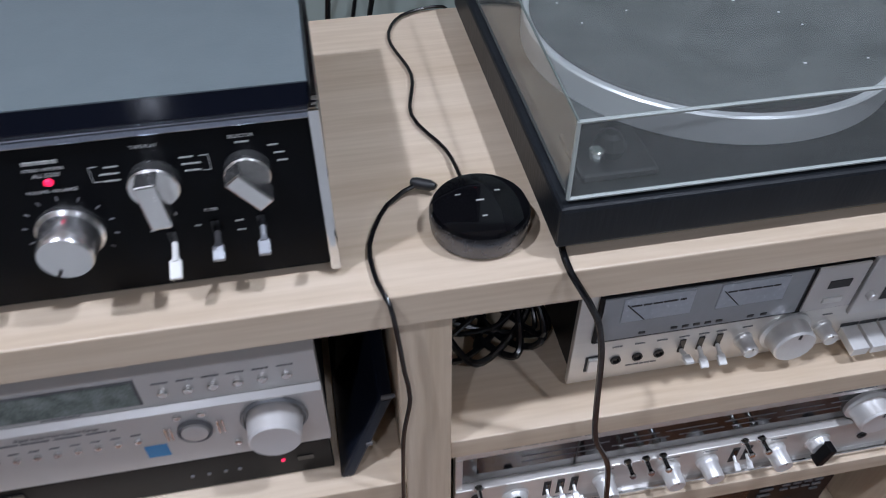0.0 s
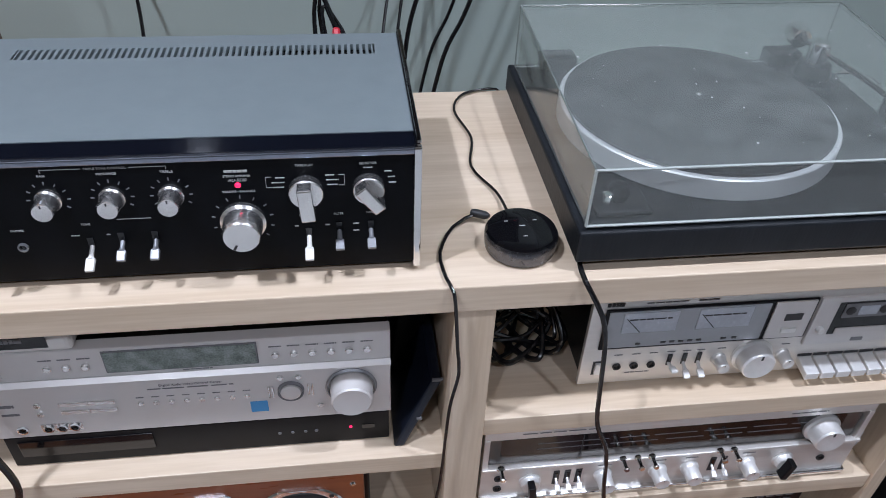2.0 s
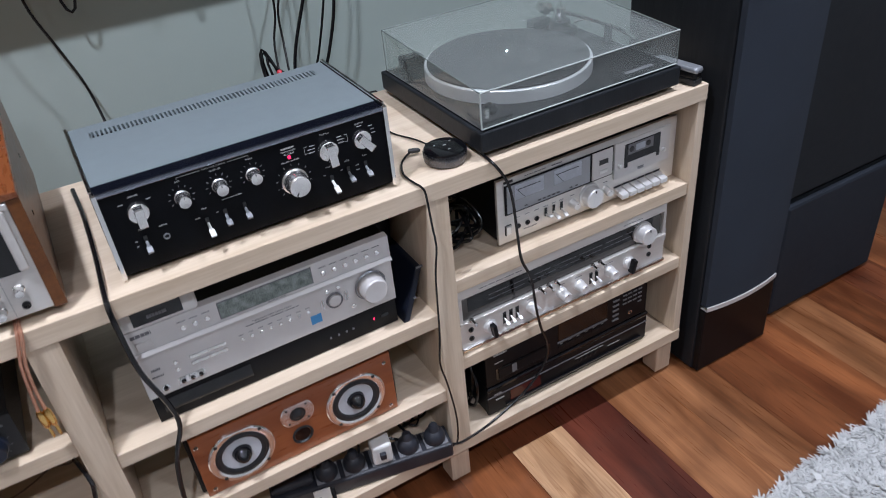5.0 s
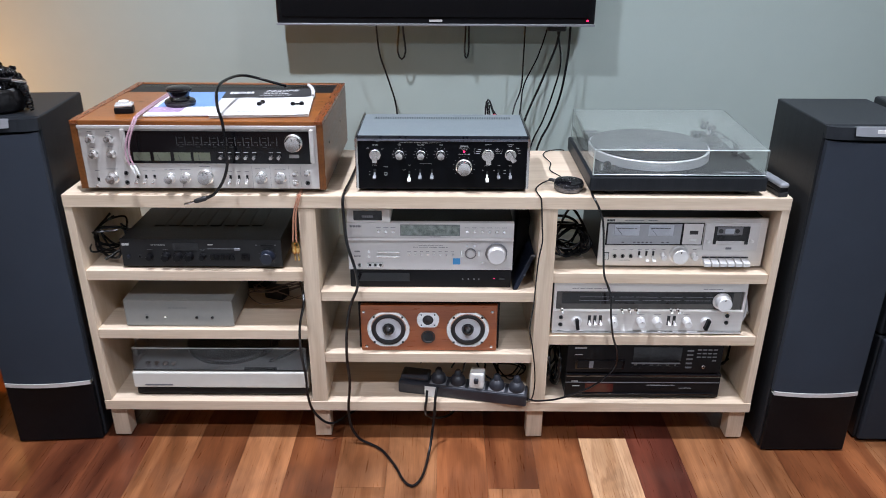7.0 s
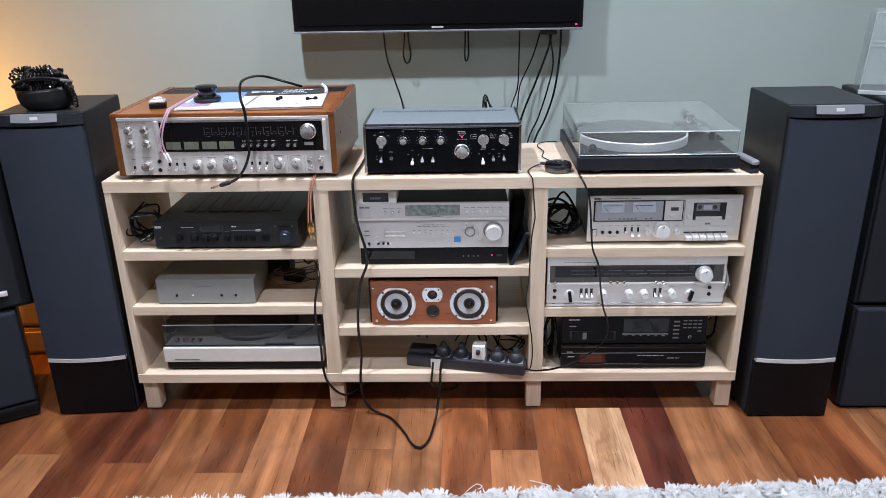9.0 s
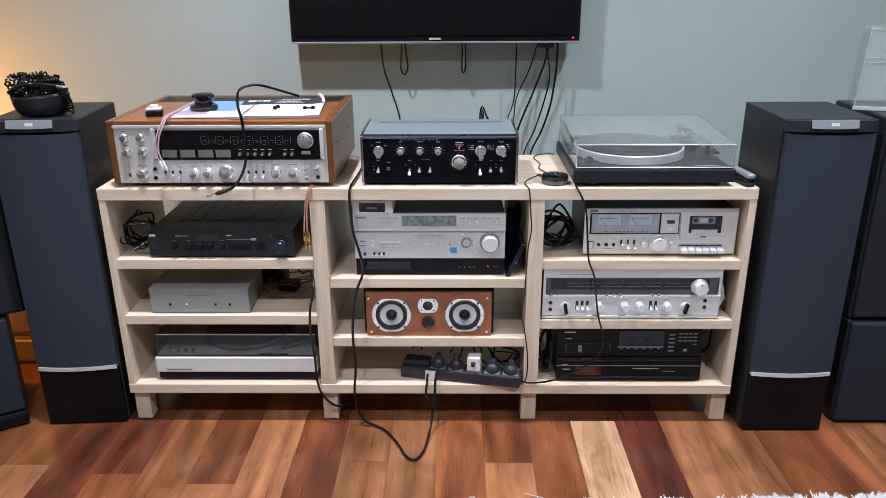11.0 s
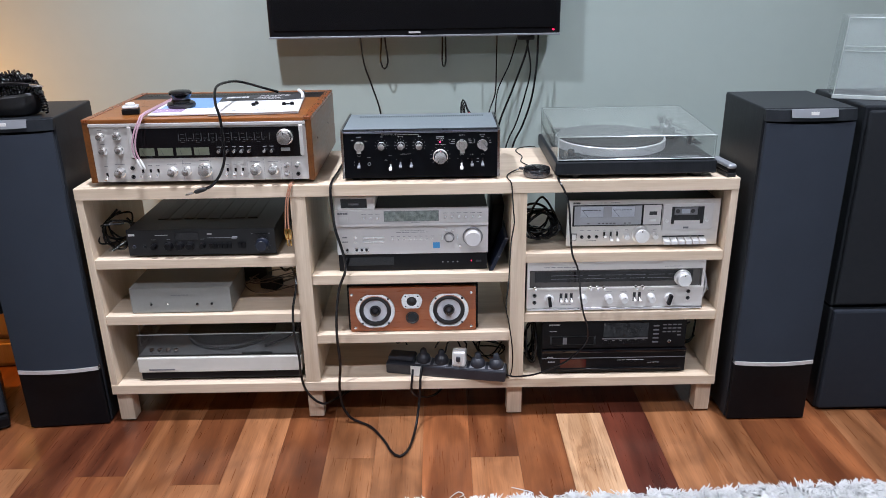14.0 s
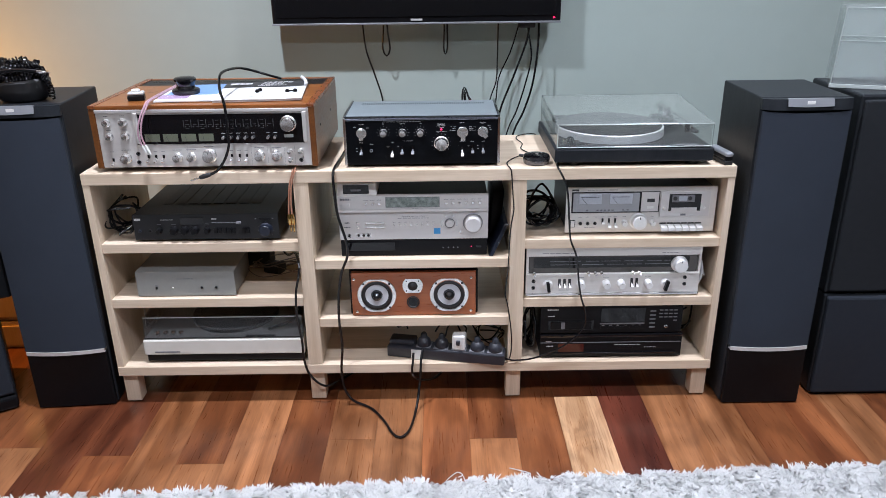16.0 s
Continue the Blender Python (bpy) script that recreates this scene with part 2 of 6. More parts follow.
M_DARKLID = mat("charcoal_steel", (0.011, 0.0115, 0.0125), 0.45, 0.2, var=0.15, scale=30, bump=0.08, bump_scale=500)
M_COPPER = mat("copper_braid", (0.58, 0.30, 0.20), 0.32, 0.6, var=0.15, scale=200)
M_GOLD = mat("gold_plate", (0.78, 0.50, 0.18), 0.22, 1.0, var=0.08, scale=60)
M_CONE = mat("grey_cone", (0.64, 0.65, 0.68), 0.55, var=0.04, scale=20)
M_BLUE = mat("blue_sticker", (0.06, 0.30, 0.62), 0.4, var=0.04)
M_RED = mat("red_led", (1.0, 0.015, 0.09), 0.3, emit=2.6)
M_BLUEDARK = mat("indigo_plastic", (0.009, 0.012, 0.022), 0.35, var=0.2, scale=30)
M_RUG = mat("shaggy_white_wool", (0.40, 0.40, 0.39), 0.9, col2=(0.575, 0.575, 0.56), scale=22, per_object=0.0)
M_BOARD = mat("dusty_black_plastic", (0.012, 0.013, 0.018), 0.42, col2=(0.028, 0.030, 0.038), scale=25)
M_TIMBER = mat("lit_pine", (0.42, 0.25, 0.11), 0.5, col2=(0.55, 0.36, 0.18), scale=4, stretch=(10, 10, 1))
M_CLEAR = clear("clear_acrylic", (0.95, 0.965, 0.955), 0.06, 0.085)
M_PLATTER = mat("machined_platter", (0.76, 0.77, 0.78), 0.36, 0.5, var=0.03, scale=6, rough_var=0.02)
M_HAZY = clear("hazy_acrylic", (0.94, 0.96, 0.96), 0.1, 0.14)
M_RING = mat("bright_pressed_metal", (0.9, 0.9, 0.9), 0.14, 0.95, var=0.06, scale=30)
M_SMOKE = clear("smoked_acrylic", (0.84, 0.84, 0.86), 0.05, 0.015)
M_LILAC = mat("lilac_plastic", (0.42, 0.30, 0.46), 0.25, var=0.06)
M_SKYBLUE = mat("blue_print", (0.16, 0.30, 0.58), 0.4, var=0.15, scale=25)
M_PINKCABLE = mat("pale_pink_cable", (0.44, 0.28, 0.33), 0.3, var=0.06)


# ---- mesh helpers ----
def box(bm, x0, x1, y0, y1, z0, z1, bevel=0.0, seg=2):
    r = bmesh.ops.create_cube(bm, size=1.0)
    for v in r["verts"]:
        v.co = ((x0 + x1) / 2 + v.co.x * (x1 - x0), (y0 + y1) / 2 + v.co.y * (y1 - y0), (z0 + z1) / 2 + v.co.z * (z1 - z0))
    if bevel:
        edges = {e for v in r["verts"] for e in v.link_edges}
        bmesh.ops.bevel(bm, geom=list(edges), offset=bevel, segments=seg, affect="EDGES", profile=0.5)
    return bm


def lathe(bm, prof, m=Matrix(), seg=24, close=True):
    """Turns (radius, height) pairs round the z axis of m."""
    rings = []
    for r, h in prof:
        rings.append([bm.verts.new(m @ Vector((r * math.cos(2 * math.pi * i / seg), r * math.sin(2 * math.pi * i / seg), h))) for i in range(seg)])
    for a, b in zip(rings, rings[1:]):
        for i in range(seg):
            bm.faces.new((a[i], a[(i + 1) % seg], b[(i + 1) % seg], b[i]))
    if close:
        bm.faces.new(rings[0][::-1]), bm.faces.new(rings[-1])
    return bm


def out(x, z, y=0.0):
    """A frame whose z axis points out of a front panel, towards -y."""
    return Matrix.Translation((x, y, z)) @ Matrix.Rotation(radians(90), 4, "X")


def spline(pts, step=0.012):
    pts = [Vector(p) for p in pts]
    p = [2 * pts[0] - pts[1]] + pts + [2 * pts[-1] - pts[-2]]
    res = []
    for i in range(1, len(p) - 2):
        n = max(2, int((p[i + 1] - p[i]).length / step))
        for k in range(n):
            t = k / n
            res.append(0.5 * (2 * p[i] + (p[i + 1] - p[i - 1]) * t + (2 * p[i - 1] - 5 * p[i] + 4 * p[i + 1] - p[i + 2]) * t * t
                              + (3 * p[i] - p[i - 1] - 3 * p[i + 1] + p[i + 2]) * t ** 3))
    res.append(pts[-1])
    return res


def tube(bm, pts, r, seg=8, step=0.012):
    path = spline(pts, step)
    up = Vector((0.13, 0.3, 1)).normalized()
    rings = []
    for i, c in enumerate(path):
        d = (path[min(i + 1, len(path) - 1)] - path[max(i - 1, 0)]).normalized()
        a = d.cross(up)
        a = a.normalized() if a.length > 1e-3 else d.orthogonal().normalized()
        b = d.cross(a)
        up = -b if b.dot(up) < 0 else b
        a = d.cross(up).normalized()
        rings.append([bm.verts.new(c + r * (math.cos(2 * math.pi * k / seg) * a + math.sin(2 * math.pi * k / seg) * up)) for k in range(seg)])
    for a, b in zip(rings, rings[1:]):
        for k in range(seg):
            bm.faces.new((a[k], a[(k + 1) % seg], b[(k + 1) % seg], b[k]))
    bm.faces.new(rings[0][::-1]), bm.faces.new(rings[-1])
    return bm


def part(name, bm, material, parent=None, label="", smooth=False):
    me = bpy.data.meshes.new(name)
    bmesh.ops.recalc_face_normals(bm, faces=bm.faces)
    bm.to_mesh(me)
    bm.free()
    me.materials.append(material)
    if smooth:
        me.polygons.foreach_set("use_smooth", [True] * len(me.polygons))
        me.set_sharp_from_angle(angle=radians(35))
    ob = new(name, me)
    if parent:
        ob.parent = parent
    if label:
        tagged(ob, label)
    return ob


def B(*a, **k):
    return box(bmesh.new(), *a, **k)


def thing(name, m, label, category, group="", kind=""):
    ob = new(name)
    ob.empty_display_size = 0.05
    ob.matrix_world = m
    return tagged(ob, label, category, group, kind)


def words(name, text, x, z, height, material, parent, y=-0.0006, align="CENTER", flat=False, shear=0.0, rz=0.0, label=""):
    cu = bpy.data.curves.new(name, "FONT")
    cu.body, cu.size, cu.align_x, cu.align_y, cu.shear = text, height * 1.4, align, "CENTER", shear
    cu.extrude, cu.resolution_u = 0.0002, 2
    tmp = bpy.data.objects.new(name, cu)
    me = bpy.data.meshes.new_from_object(tmp)
    bpy.data.objects.remove(tmp)
    me.transform(Matrix.Translation((x, y, z)) @ Matrix.Rotation(radians(rz), 4, "Z") @ (Matrix() if flat else Matrix.Rotation(radians(90), 4, "X")))
    me.materials.clear()
    me.materials.append(material)
    ob = new(name, me)
    ob.parent = parent
    if label:
        tagged(ob, label)
    return ob


def knob(parent, x, z, r, depth, material=None, y=0.0, name="knob", skirt=1.18, mark=True, seg=28, dot=0.0, fluted=False):
    """A turned knob: skirt, body and a chamfered face, with a pointer notch."""
    grip = fluted and r > 0.008
    seg = 48 if grip else seg
    bm = bmesh.new()
    lathe(bm, [(r * skirt, 0), (r * skirt, depth * 0.16), (r * 1.02, depth * 0.24), (r, depth * 0.30), (r * 0.96, depth * 0.92), (r * 0.88, depth), (r * 0.5, depth * 0.985), (r * 0.05, depth * 0.97)], out(x, z, y), seg)
    if grip:
        bm.verts.ensure_lookup_table()
        for k in range(3 * seg, 5 * seg, 2):
            v = bm.verts[k]
            v.co.x, v.co.z = x + (v.co.x - x) * 0.95, z + (v.co.z - z) * 0.95
    ob = part(name, bm, material or M_KNOB, parent, smooth=True)
    if mark:
        m = out(x, z, y) @ Matrix.Rotation(radians(dot), 4, "Z")
        b2 = bmesh.new()
        box(b2, -r * 0.06, r * 0.06, r * 0.55, r * 0.85, depth * 0.97, depth * 1.012)
        b2.transform(m)
        part("pointer", b2, M_INK, ob)
    return ob


def lever(parent, x, z, w, h, length, down=True, material=None, y=0.0, white=False):
    """A flat paddle toggle in its slot."""
    part("switch_slot", B(x - w * 0.32, x + w * 0.32, y - 0.0012, y + 0.001, z - h * 0.2, z + h * 0.9), M_GLOSS, parent)
    bm = bmesh.new()
    lathe(bm, [(w * 0.24, 0), (w * 0.26, length * 0.4), (w * 0.40, length * 0.55)], Matrix(), 10)
    box(bm, -w * 0.46, w * 0.46, -w * 0.26, w * 0.26, length * 0.5, length, bevel=w * 0.1)
    for v in bm.verts:
        v.co.y *= 1.0 - 0.35 * max(0.0, v.co.z / length - 0.5)
    bm.transform(Matrix.Translation((x, y, z)) @ Matrix.Rotation(radians(90 + (24 if down else -14)), 4, "X"))
    return part("toggle_switch", bm, material or M_KNOB, parent)


def button(parent, x, z, r, depth=0.003, material=None, y=0.0, name="button"):
    bm = bmesh.new()
    lathe(bm, [(r, 0), (r, depth * 0.8), (r * 0.8, depth)], out(x, z, y), 12)
    return part(name, bm, material or M_KNOB, parent, smooth=True)


def jack(parent, x, z, r, y=0.0, ring=None):
    bm = bmesh.new()
    lathe(bm, [(r, 0), (r, 0.002), (r * 0.7, 0.0022), (r * 0.6, -0.0035), (0.0002, -0.0035)], out(x, z, y), 16)
    ob = part("jack", bm, ring or M_CHROME, parent, smooth=True)
    b2 = bmesh.new()
    lathe(b2, [(r * 0.58, 0.0003), (r * 0.3, 0.0006)], out(x, z, y), 14)
    part("hole", b2, M_GLOSS, ob)
    return ob


def bars(parent, x, z, w, h=0.0014, material=None, y=-0.0004, n=1, name="lettering_bar"):
    """Lettering too small to read."""
    bm = bmesh.new()
    rnd = random.Random(int((x + 3) * 7919 + (z + 1) * 104729))
    at = x - w / 2
    while at < x + w / 2 - w * 0.02:
        ww = min(w * rnd.uniform(0.12, 0.3), x + w / 2 - at)
        box(bm, at, at + ww * 0.86, y - 0.0002, y + 0.0006, z - h / 2, z + h / 2)
        at += ww
    return part(name, bm, material or M_LEGEND, parent)

M_DIM = mat("dim_print", (0.045, 0.045, 0.045), 0.5)

# ---- the room ----
XL, XR, YB = -3.2, 3.6, -7.0
tagged(part("wall_back", B(XL, XR, WALL_Y, WALL_Y + 0.12, -0.02, CEIL), M_WALL), "sage green painted plaster wall behind the equipment", "wall", kind="structure")
tagged(part("wall_left", B(XL - 0.12, XL, YB, WALL_Y + 0.12, -0.02, CEIL), M_WALL), "sage green painted side wall", "wall", kind="structure")
tagged(part("wall_right", B(XR, XR + 0.12, YB, WALL_Y + 0.12, -0.02, CEIL), M_WALL), "sage green painted side wall", "wall", kind="structure")
tagged(part("wall_front", B(XL, XR, YB - 0.12, YB, -0.02, CEIL), M_WALL), "sage green painted wall behind the viewer", "wall", kind="structure")
tagged(part("ceiling", B(XL - 0.12, XR + 0.12, YB - 0.12, WALL_Y + 0.12, CEIL, CEIL + 0.1), M_WHITE), "plain white painted ceiling", "ceiling", kind="structure")
tagged(part("baseboard", B(XL, XR, WALL_Y - 0.016, WALL_Y - 0.001, 0.0, 0.09, bevel=0.004), M_WHITE), "white painted baseboard along the wall", "baseboard", kind="structure")
floor = tagged(part("floor", B(XL, XR, YB, WALL_Y, -0.06, -0.008), M_GAP), "mixed red and tan hardwood strip floor", "floor", kind="structure")

# ---- the shelf unit ----
unit = thing("shelf_unit", pose(0, 0, 0), "pale birch veneer shelf unit with three open bays on short legs", "shelf unit")
part("top_board", B(-0.9, 0.9, 0, 0.40, 0.707, 0.74, bevel=0.0015), M_BIRCH_X, unit)
part("bottom_board", B(-0.9, 0.9, 0, 0.40, 0.103, 0.133, bevel=0.0015), M_BIRCH_X, unit)
for x0, x1 in ((-0.9, -0.88), (0.88, 0.9)):
    part("side_panel", B(x0, x1, 0.002, 0.398, 0.133, 0.707, bevel=0.0012), M_BIRCH_Z, unit)
for x0, x1 in ((-0.320, -0.278), (0.283, 0.325)):
    part("divider", B(x0, x1, 0.002, 0.398, 0.133, 0.707, bevel=0.0012), M_BIRCH_Z, unit)
BAYS = ((-0.88, -0.320), (-0.278, 0.283), (0.325, 0.88))
SHELVES = ((0.531, 0.357), (0.473, 0.286), (0.529, 0.344))
for (x0, x1), tops in zip(BAYS, SHELVES):
    for zt in tops:
        part("shelf", B(x0, x1, 0.006, 0.392, zt - 0.028, zt, bevel=0.0012), M_BIRCH_X, unit)
for lx in (-0.897, -0.322, 0.280, 0.853):
    for ly in (0.018, 0.34):
        part("leg", B(lx, lx + 0.045, ly, ly + 0.045, 0.004, 0.103, bevel=0.002), M_BIRCH_Z, unit)

# ---- tower speakers ----
M_BADGE = mat("satin_grey_metal", (0.30, 0.31, 0.33), 0.4, 0.5, var=0.05)


def tower_speaker(m, label):
    """Floor-standing speaker: cabinet, bowed cap with a silver badge plate, cloth grille, trim strip and plinth."""
    W, D, H = 0.238, 0.29, 0.93
    t = thing("tower_speaker", m, label, "speaker", "tower speakers")
    part("cabinet", B(-W / 2, W / 2, 0.012, D, 0.004, H, bevel=0.004), M_VINYL, t)
    bm = bmesh.new()
    cap = [(-W / 2, 0.012), (-W / 2, 0.0), (-0.10, -0.010), (-0.05, -0.015), (0.0, -0.017), (0.05, -0.015), (0.10, -0.010), (W / 2, 0.0), (W / 2, 0.012)]
    lo = [bm.verts.new((x, y, H - 0.030)) for x, y in cap]
    hi = [bm.verts.new((x, y + 0.006, H - 0.002)) for x, y in cap]
    for i in range(len(cap)):
        j = (i + 1) % len(cap)
        bm.faces.new((lo[i], lo[j], hi[j], hi[i]))
    bm.faces.new(hi), bm.faces.new(lo[::-1])
    part("cap", bm, M_VINYL, t, smooth=True)
    bm = bmesh.new()
    xs = [-0.060 + 0.12 * i / 10 for i in range(11)]
    lo = [bm.verts.new((x, -0.0185 + 0.03 * abs(x) ** 1.5, H - 0.021 + 0.6 * x * x)) for x in xs]
    hi = [bm.verts.new((x, -0.0125 + 0.03 * abs(x) ** 1.5, H + 0.0005)) for x in xs]
    bk = [bm.verts.new((x, -0.006, H + 0.0008)) for x in xs]
    for a, b in ((lo, hi), (hi, bk)):
        for i in range(10):
            bm.faces.new((a[i], a[i + 1], b[i + 1], b[i]))
    plate = part("badge_plate", bm, M_BADGE, t, "satin silver badge plate", smooth=True)
    part("badge", B(-0.010, 0.010, -0.0165, -0.0135, H - 0.019, H - 0.006), M_WHITE_P, plate)
    bm = bmesh.new()
    n = 12
    zb, rows = 0.201, []
    for i in range(n + 1):
        x = -W / 2 + 0.004 + (W - 0.008) * i / n
        y = -0.016 + 0.9 * x * x
        sag = 0.004 * (1 - (2 * x / W) ** 2)
        rows.append((bm.verts.new((x, y, zb)), bm.verts.new((x, y, H - 0.034 - sag))))
    for a, b in zip(rows, rows[1:]):
        bm.faces.new((a[0], b[0], b[1], a[1]))
    g = bmesh.ops.extrude_face_region(bm, geom=list(bm.faces))
    bmesh.ops.translate(bm, verts=[v for v in g["geom"] if isinstance(v, bmesh.types.BMVert)], vec=(0, 0.014, 0))
    part("grille", bm, M_CLOTH, t, "slate grey cloth grille", smooth=True)
    bm = bmesh.new()
    rows = []
    for i in range(n + 1):
        x = -W / 2 + 0.006 + (W - 0.012) * i / n
        y = -0.019 + 0.9 * x * x
        rows.append([bm.verts.new(c) for c in ((x, y, 0.189), (x, y, 0.200), (x, 0.012, 0.200), (x, 0.012, 0.189))])
    for a, b in zip(rows, rows[1:]):
        for k in range(4):
            bm.faces.new((a[k], b[k], b[(k + 1) % 4], a[(k + 1) % 4]))
    part("trim_strip", bm, M_SILVER, t, "thin silver trim strip", smooth=True)
    part("plinth", B(-W / 2 + 0.004, W / 2 - 0.004, -0.004, 0.014, 0.004, 0.188, bevel=0.003), M_BLACK, t)
    for fx in (-0.09, 0.09):
        for fy in (0.03, D - 0.03):
            part("foot", lathe(bmesh.new(), [(0.012, 0.0), (0.014, 0.004)], Matrix.Translation((fx, fy, 0)), 12), M_RUBBER, t)
    return t


tower_speaker(pose(1.050, -0.032, 0), "black ash tower speaker with grey cloth grille on the floor")
tower_speaker(pose(-1.040, -0.004, 0, 0, 0, 4.5), "black ash tower speaker carrying a headset")

# ---- outer loudspeakers ----
def box_speaker(m, W, D, H, split, label, bar, over=0.0):
    """Large black loudspeaker in two stacked halves, the lower one a step forward, on a sloped base bar."""
    t = thing("floor_speaker", m, label, "speaker", "outer speakers")
    part("upper_cabinet", B(-W / 2 - over, W / 2 + over, 0.020, D, split + 0.002, H, bevel=0.006), M_VINYL, t)
    part("upper_grille", B(-W / 2 - over + 0.006, W / 2 + over - 0.006, 0.006, 0.020, split + 0.012, H - 0.012, bevel=0.006), M_CLOTH_D, t)
    part("lower_cabinet", B(-W / 2, W / 2, 0.014, D, 0.004, split, bevel=0.006), M_VINYL, t)
    part("lower_grille", B(-W / 2 + 0.004, W / 2 - 0.004, -0.004, 0.015, 0.05 if bar else 0.008, split - 0.002, bevel=0.008), M_CLOTH_B, t, "blue grey cloth panel, its colour darkened for shade")
    if bar:
        part("handle_bar", B(-W / 2 + 0.05, W / 2 - 0.012, -0.006, 0.008, split + 0.052, split + 0.066, bevel=0.003), M_SILVER, t, "silver bar")
    if bar:
        part("base_bar", B(-W / 2, W / 2, -0.012, 0.014, 0.004, 0.046, bevel=0.01), M_BLACK, t)
    return t


box_speaker(pose(1.425, 0.006, 0), 0.41, 0.31, 0.925, 0.338, "large black two-part floor speaker beside the grey tower", False)
box_speaker(pose(-1.396, -0.110, 0, 0, 0, 32), 0.41, 0.28, 0.925, 0.352, "large black two-part floor speaker toed in by the lamp", True, 0.05)

# ---- clear cover standing on the outer speaker ----
sp = thing("spare_cover", pose(1.187, 0.144, 0.9255, 0, 0, -22), "spare clear acrylic turntable cover standing on a speaker", "acrylic cover")
# pale tone carries the highlight that runs along acrylic edges
M_EDGE = mat("highlit_acrylic_edge", (0.44, 0.48, 0.46), 0.15, var=0.06)
bm = bmesh.new()
lo = [bm.verts.new(c) for c in ((0, 0, 0), (0.36, 0, 0), (0.36, 0.19, 0), (0, 0.19, 0))]
hi = [bm.verts.new(c) for c in ((0.010, 0.002, 0.215), (0.35, 0.002, 0.215), (0.35, 0.188, 0.215), (0.010, 0.188, 0.215))]
for i in range(4):
    bm.faces.new((lo[i], lo[(i + 1) % 4], hi[(i + 1) % 4], hi[i]))
bm.faces.new(hi)
bmesh.ops.recalc_face_normals(bm, faces=bm.faces)
bmesh.ops.solidify(bm, geom=list(bm.faces), thickness=0.003)
part("hood", bm, M_HAZY, sp).visible_shadow = False
part("rim", B(-0.003, 0.363, -0.004, -0.0005, 0.0, 0.011, bevel=0.001), M_EDGE, sp, "bright acrylic rim")
part("edge_upright", tube(bmesh.new(), [(0.0, -0.001, 0.0), (0.005, 0.0, 0.107), (0.010, 0.001, 0.215)], 0.0013, 6), M_EDGE, sp)
part("top_edge", tube(bmesh.new(), [(0.010, 0.001, 0.2155), (0.18, 0.001, 0.2155), (0.35, 0.001, 0.2155)], 0.0014, 6), M_EDGE, sp)
for zz in (0.128, 0.141):
    part("step_line", B(0.007, 0.352, -0.0012, 0.0005, zz, zz + 0.0016), M_EDGE, sp)

# ---- pine boxes in the lamplight behind the outer speaker ----
for bx, by, bz, bh, yaw in ((-1.385, 0.475, 0.0, 0.105, 3), (-1.388, 0.478, 0.106, 0.19, 1)):
    t = thing("pine_box", pose(bx, by, bz, 0, 0, yaw), "small pine box stacked in lamplight by the wall", "box", "pine boxes")
    part("carcass", B(-0.13, 0.13, -0.10, 0.10, 0.0, bh, bevel=0.004), M_TIMBER, t)
    part("drawer_front", B(-0.12, 0.12, -0.108, -0.1, 0.015, bh - 0.015, bevel=0.003), M_TIMBER, t)

# ---- television ----
tv = thing("television", pose(0.0155, 0.555, 1.076), "black flat-screen television mounted on the wall, switched off", "television")
part("housing", B(-0.469, 0.469, 0.004, 0.055, 0.0, 0.545, bevel=0.006), M_BLACK, tv)
part("screen", B(-0.452, 0.452, 0.0, 0.006, 0.022, 0.530), M_GLOSS, tv, "dark glossy screen")
part("lower_trim", B(-0.469, 0.469, -0.003, 0.012, -0.003, 0.003, bevel=0.001), M_BADGE, tv, "thin metal trim")
part("badge", B(-0.019, 0.019, -0.006, -0.003, 0.009, 0.015), M_LEGEND, tv)
part("standby_light", B(0.443, 0.449, -0.006, -0.003, 0.012, 0.016), M_RED, tv, "red standby light")
part("wall_bracket", B(-0.15, 0.15, 0.055, WALL_Y - 0.555 - 0.001, 0.1, 0.4), M_BLACK, tv)

# ---- on the top board: integrated amplifier ----
def face_xy(W, H):
    """Turns shares of a front panel (from its left edge, from its foot) into metres."""
    return lambda u, v: ((u - 0.5) * W, v * H)


def feet(t, W, D, h, r=0.014, inset=0.03):
    for fx in (-W / 2 + inset, W / 2 - inset):
        for fy in (inset, D - inset):
            part("foot", lathe(bmesh.new(), [(r * 0.85, -h), (r, -h * 0.4), (r, 0.001)], Matrix.Translation((fx, fy, 0)), 14), M_RUBBER, t)


def dial_ticks(t, x, z, r, n=9, span=240, w=0.0009, long=0.003):
    bm = bmesh.new()
    for i in range(n):
        a = radians(90 + span / 2 - span * i / (n - 1))
        b = bmesh.new()
        box(b, r, r + long, -0.0002, 0.0004, -w / 2, w / 2)
        b.transform(Matrix.Translation((x, -0.0004, z)) @ Matrix.Rotation(-a, 4, "Y"))
        me = bpy.data.meshes.new("tmp")
        b.to_mesh(me)
        bm.from_mesh(me)
        b.free()
        bpy.data.meshes.remove(me)
    return part("dial_marks", bm, M_GREY_INK, t)


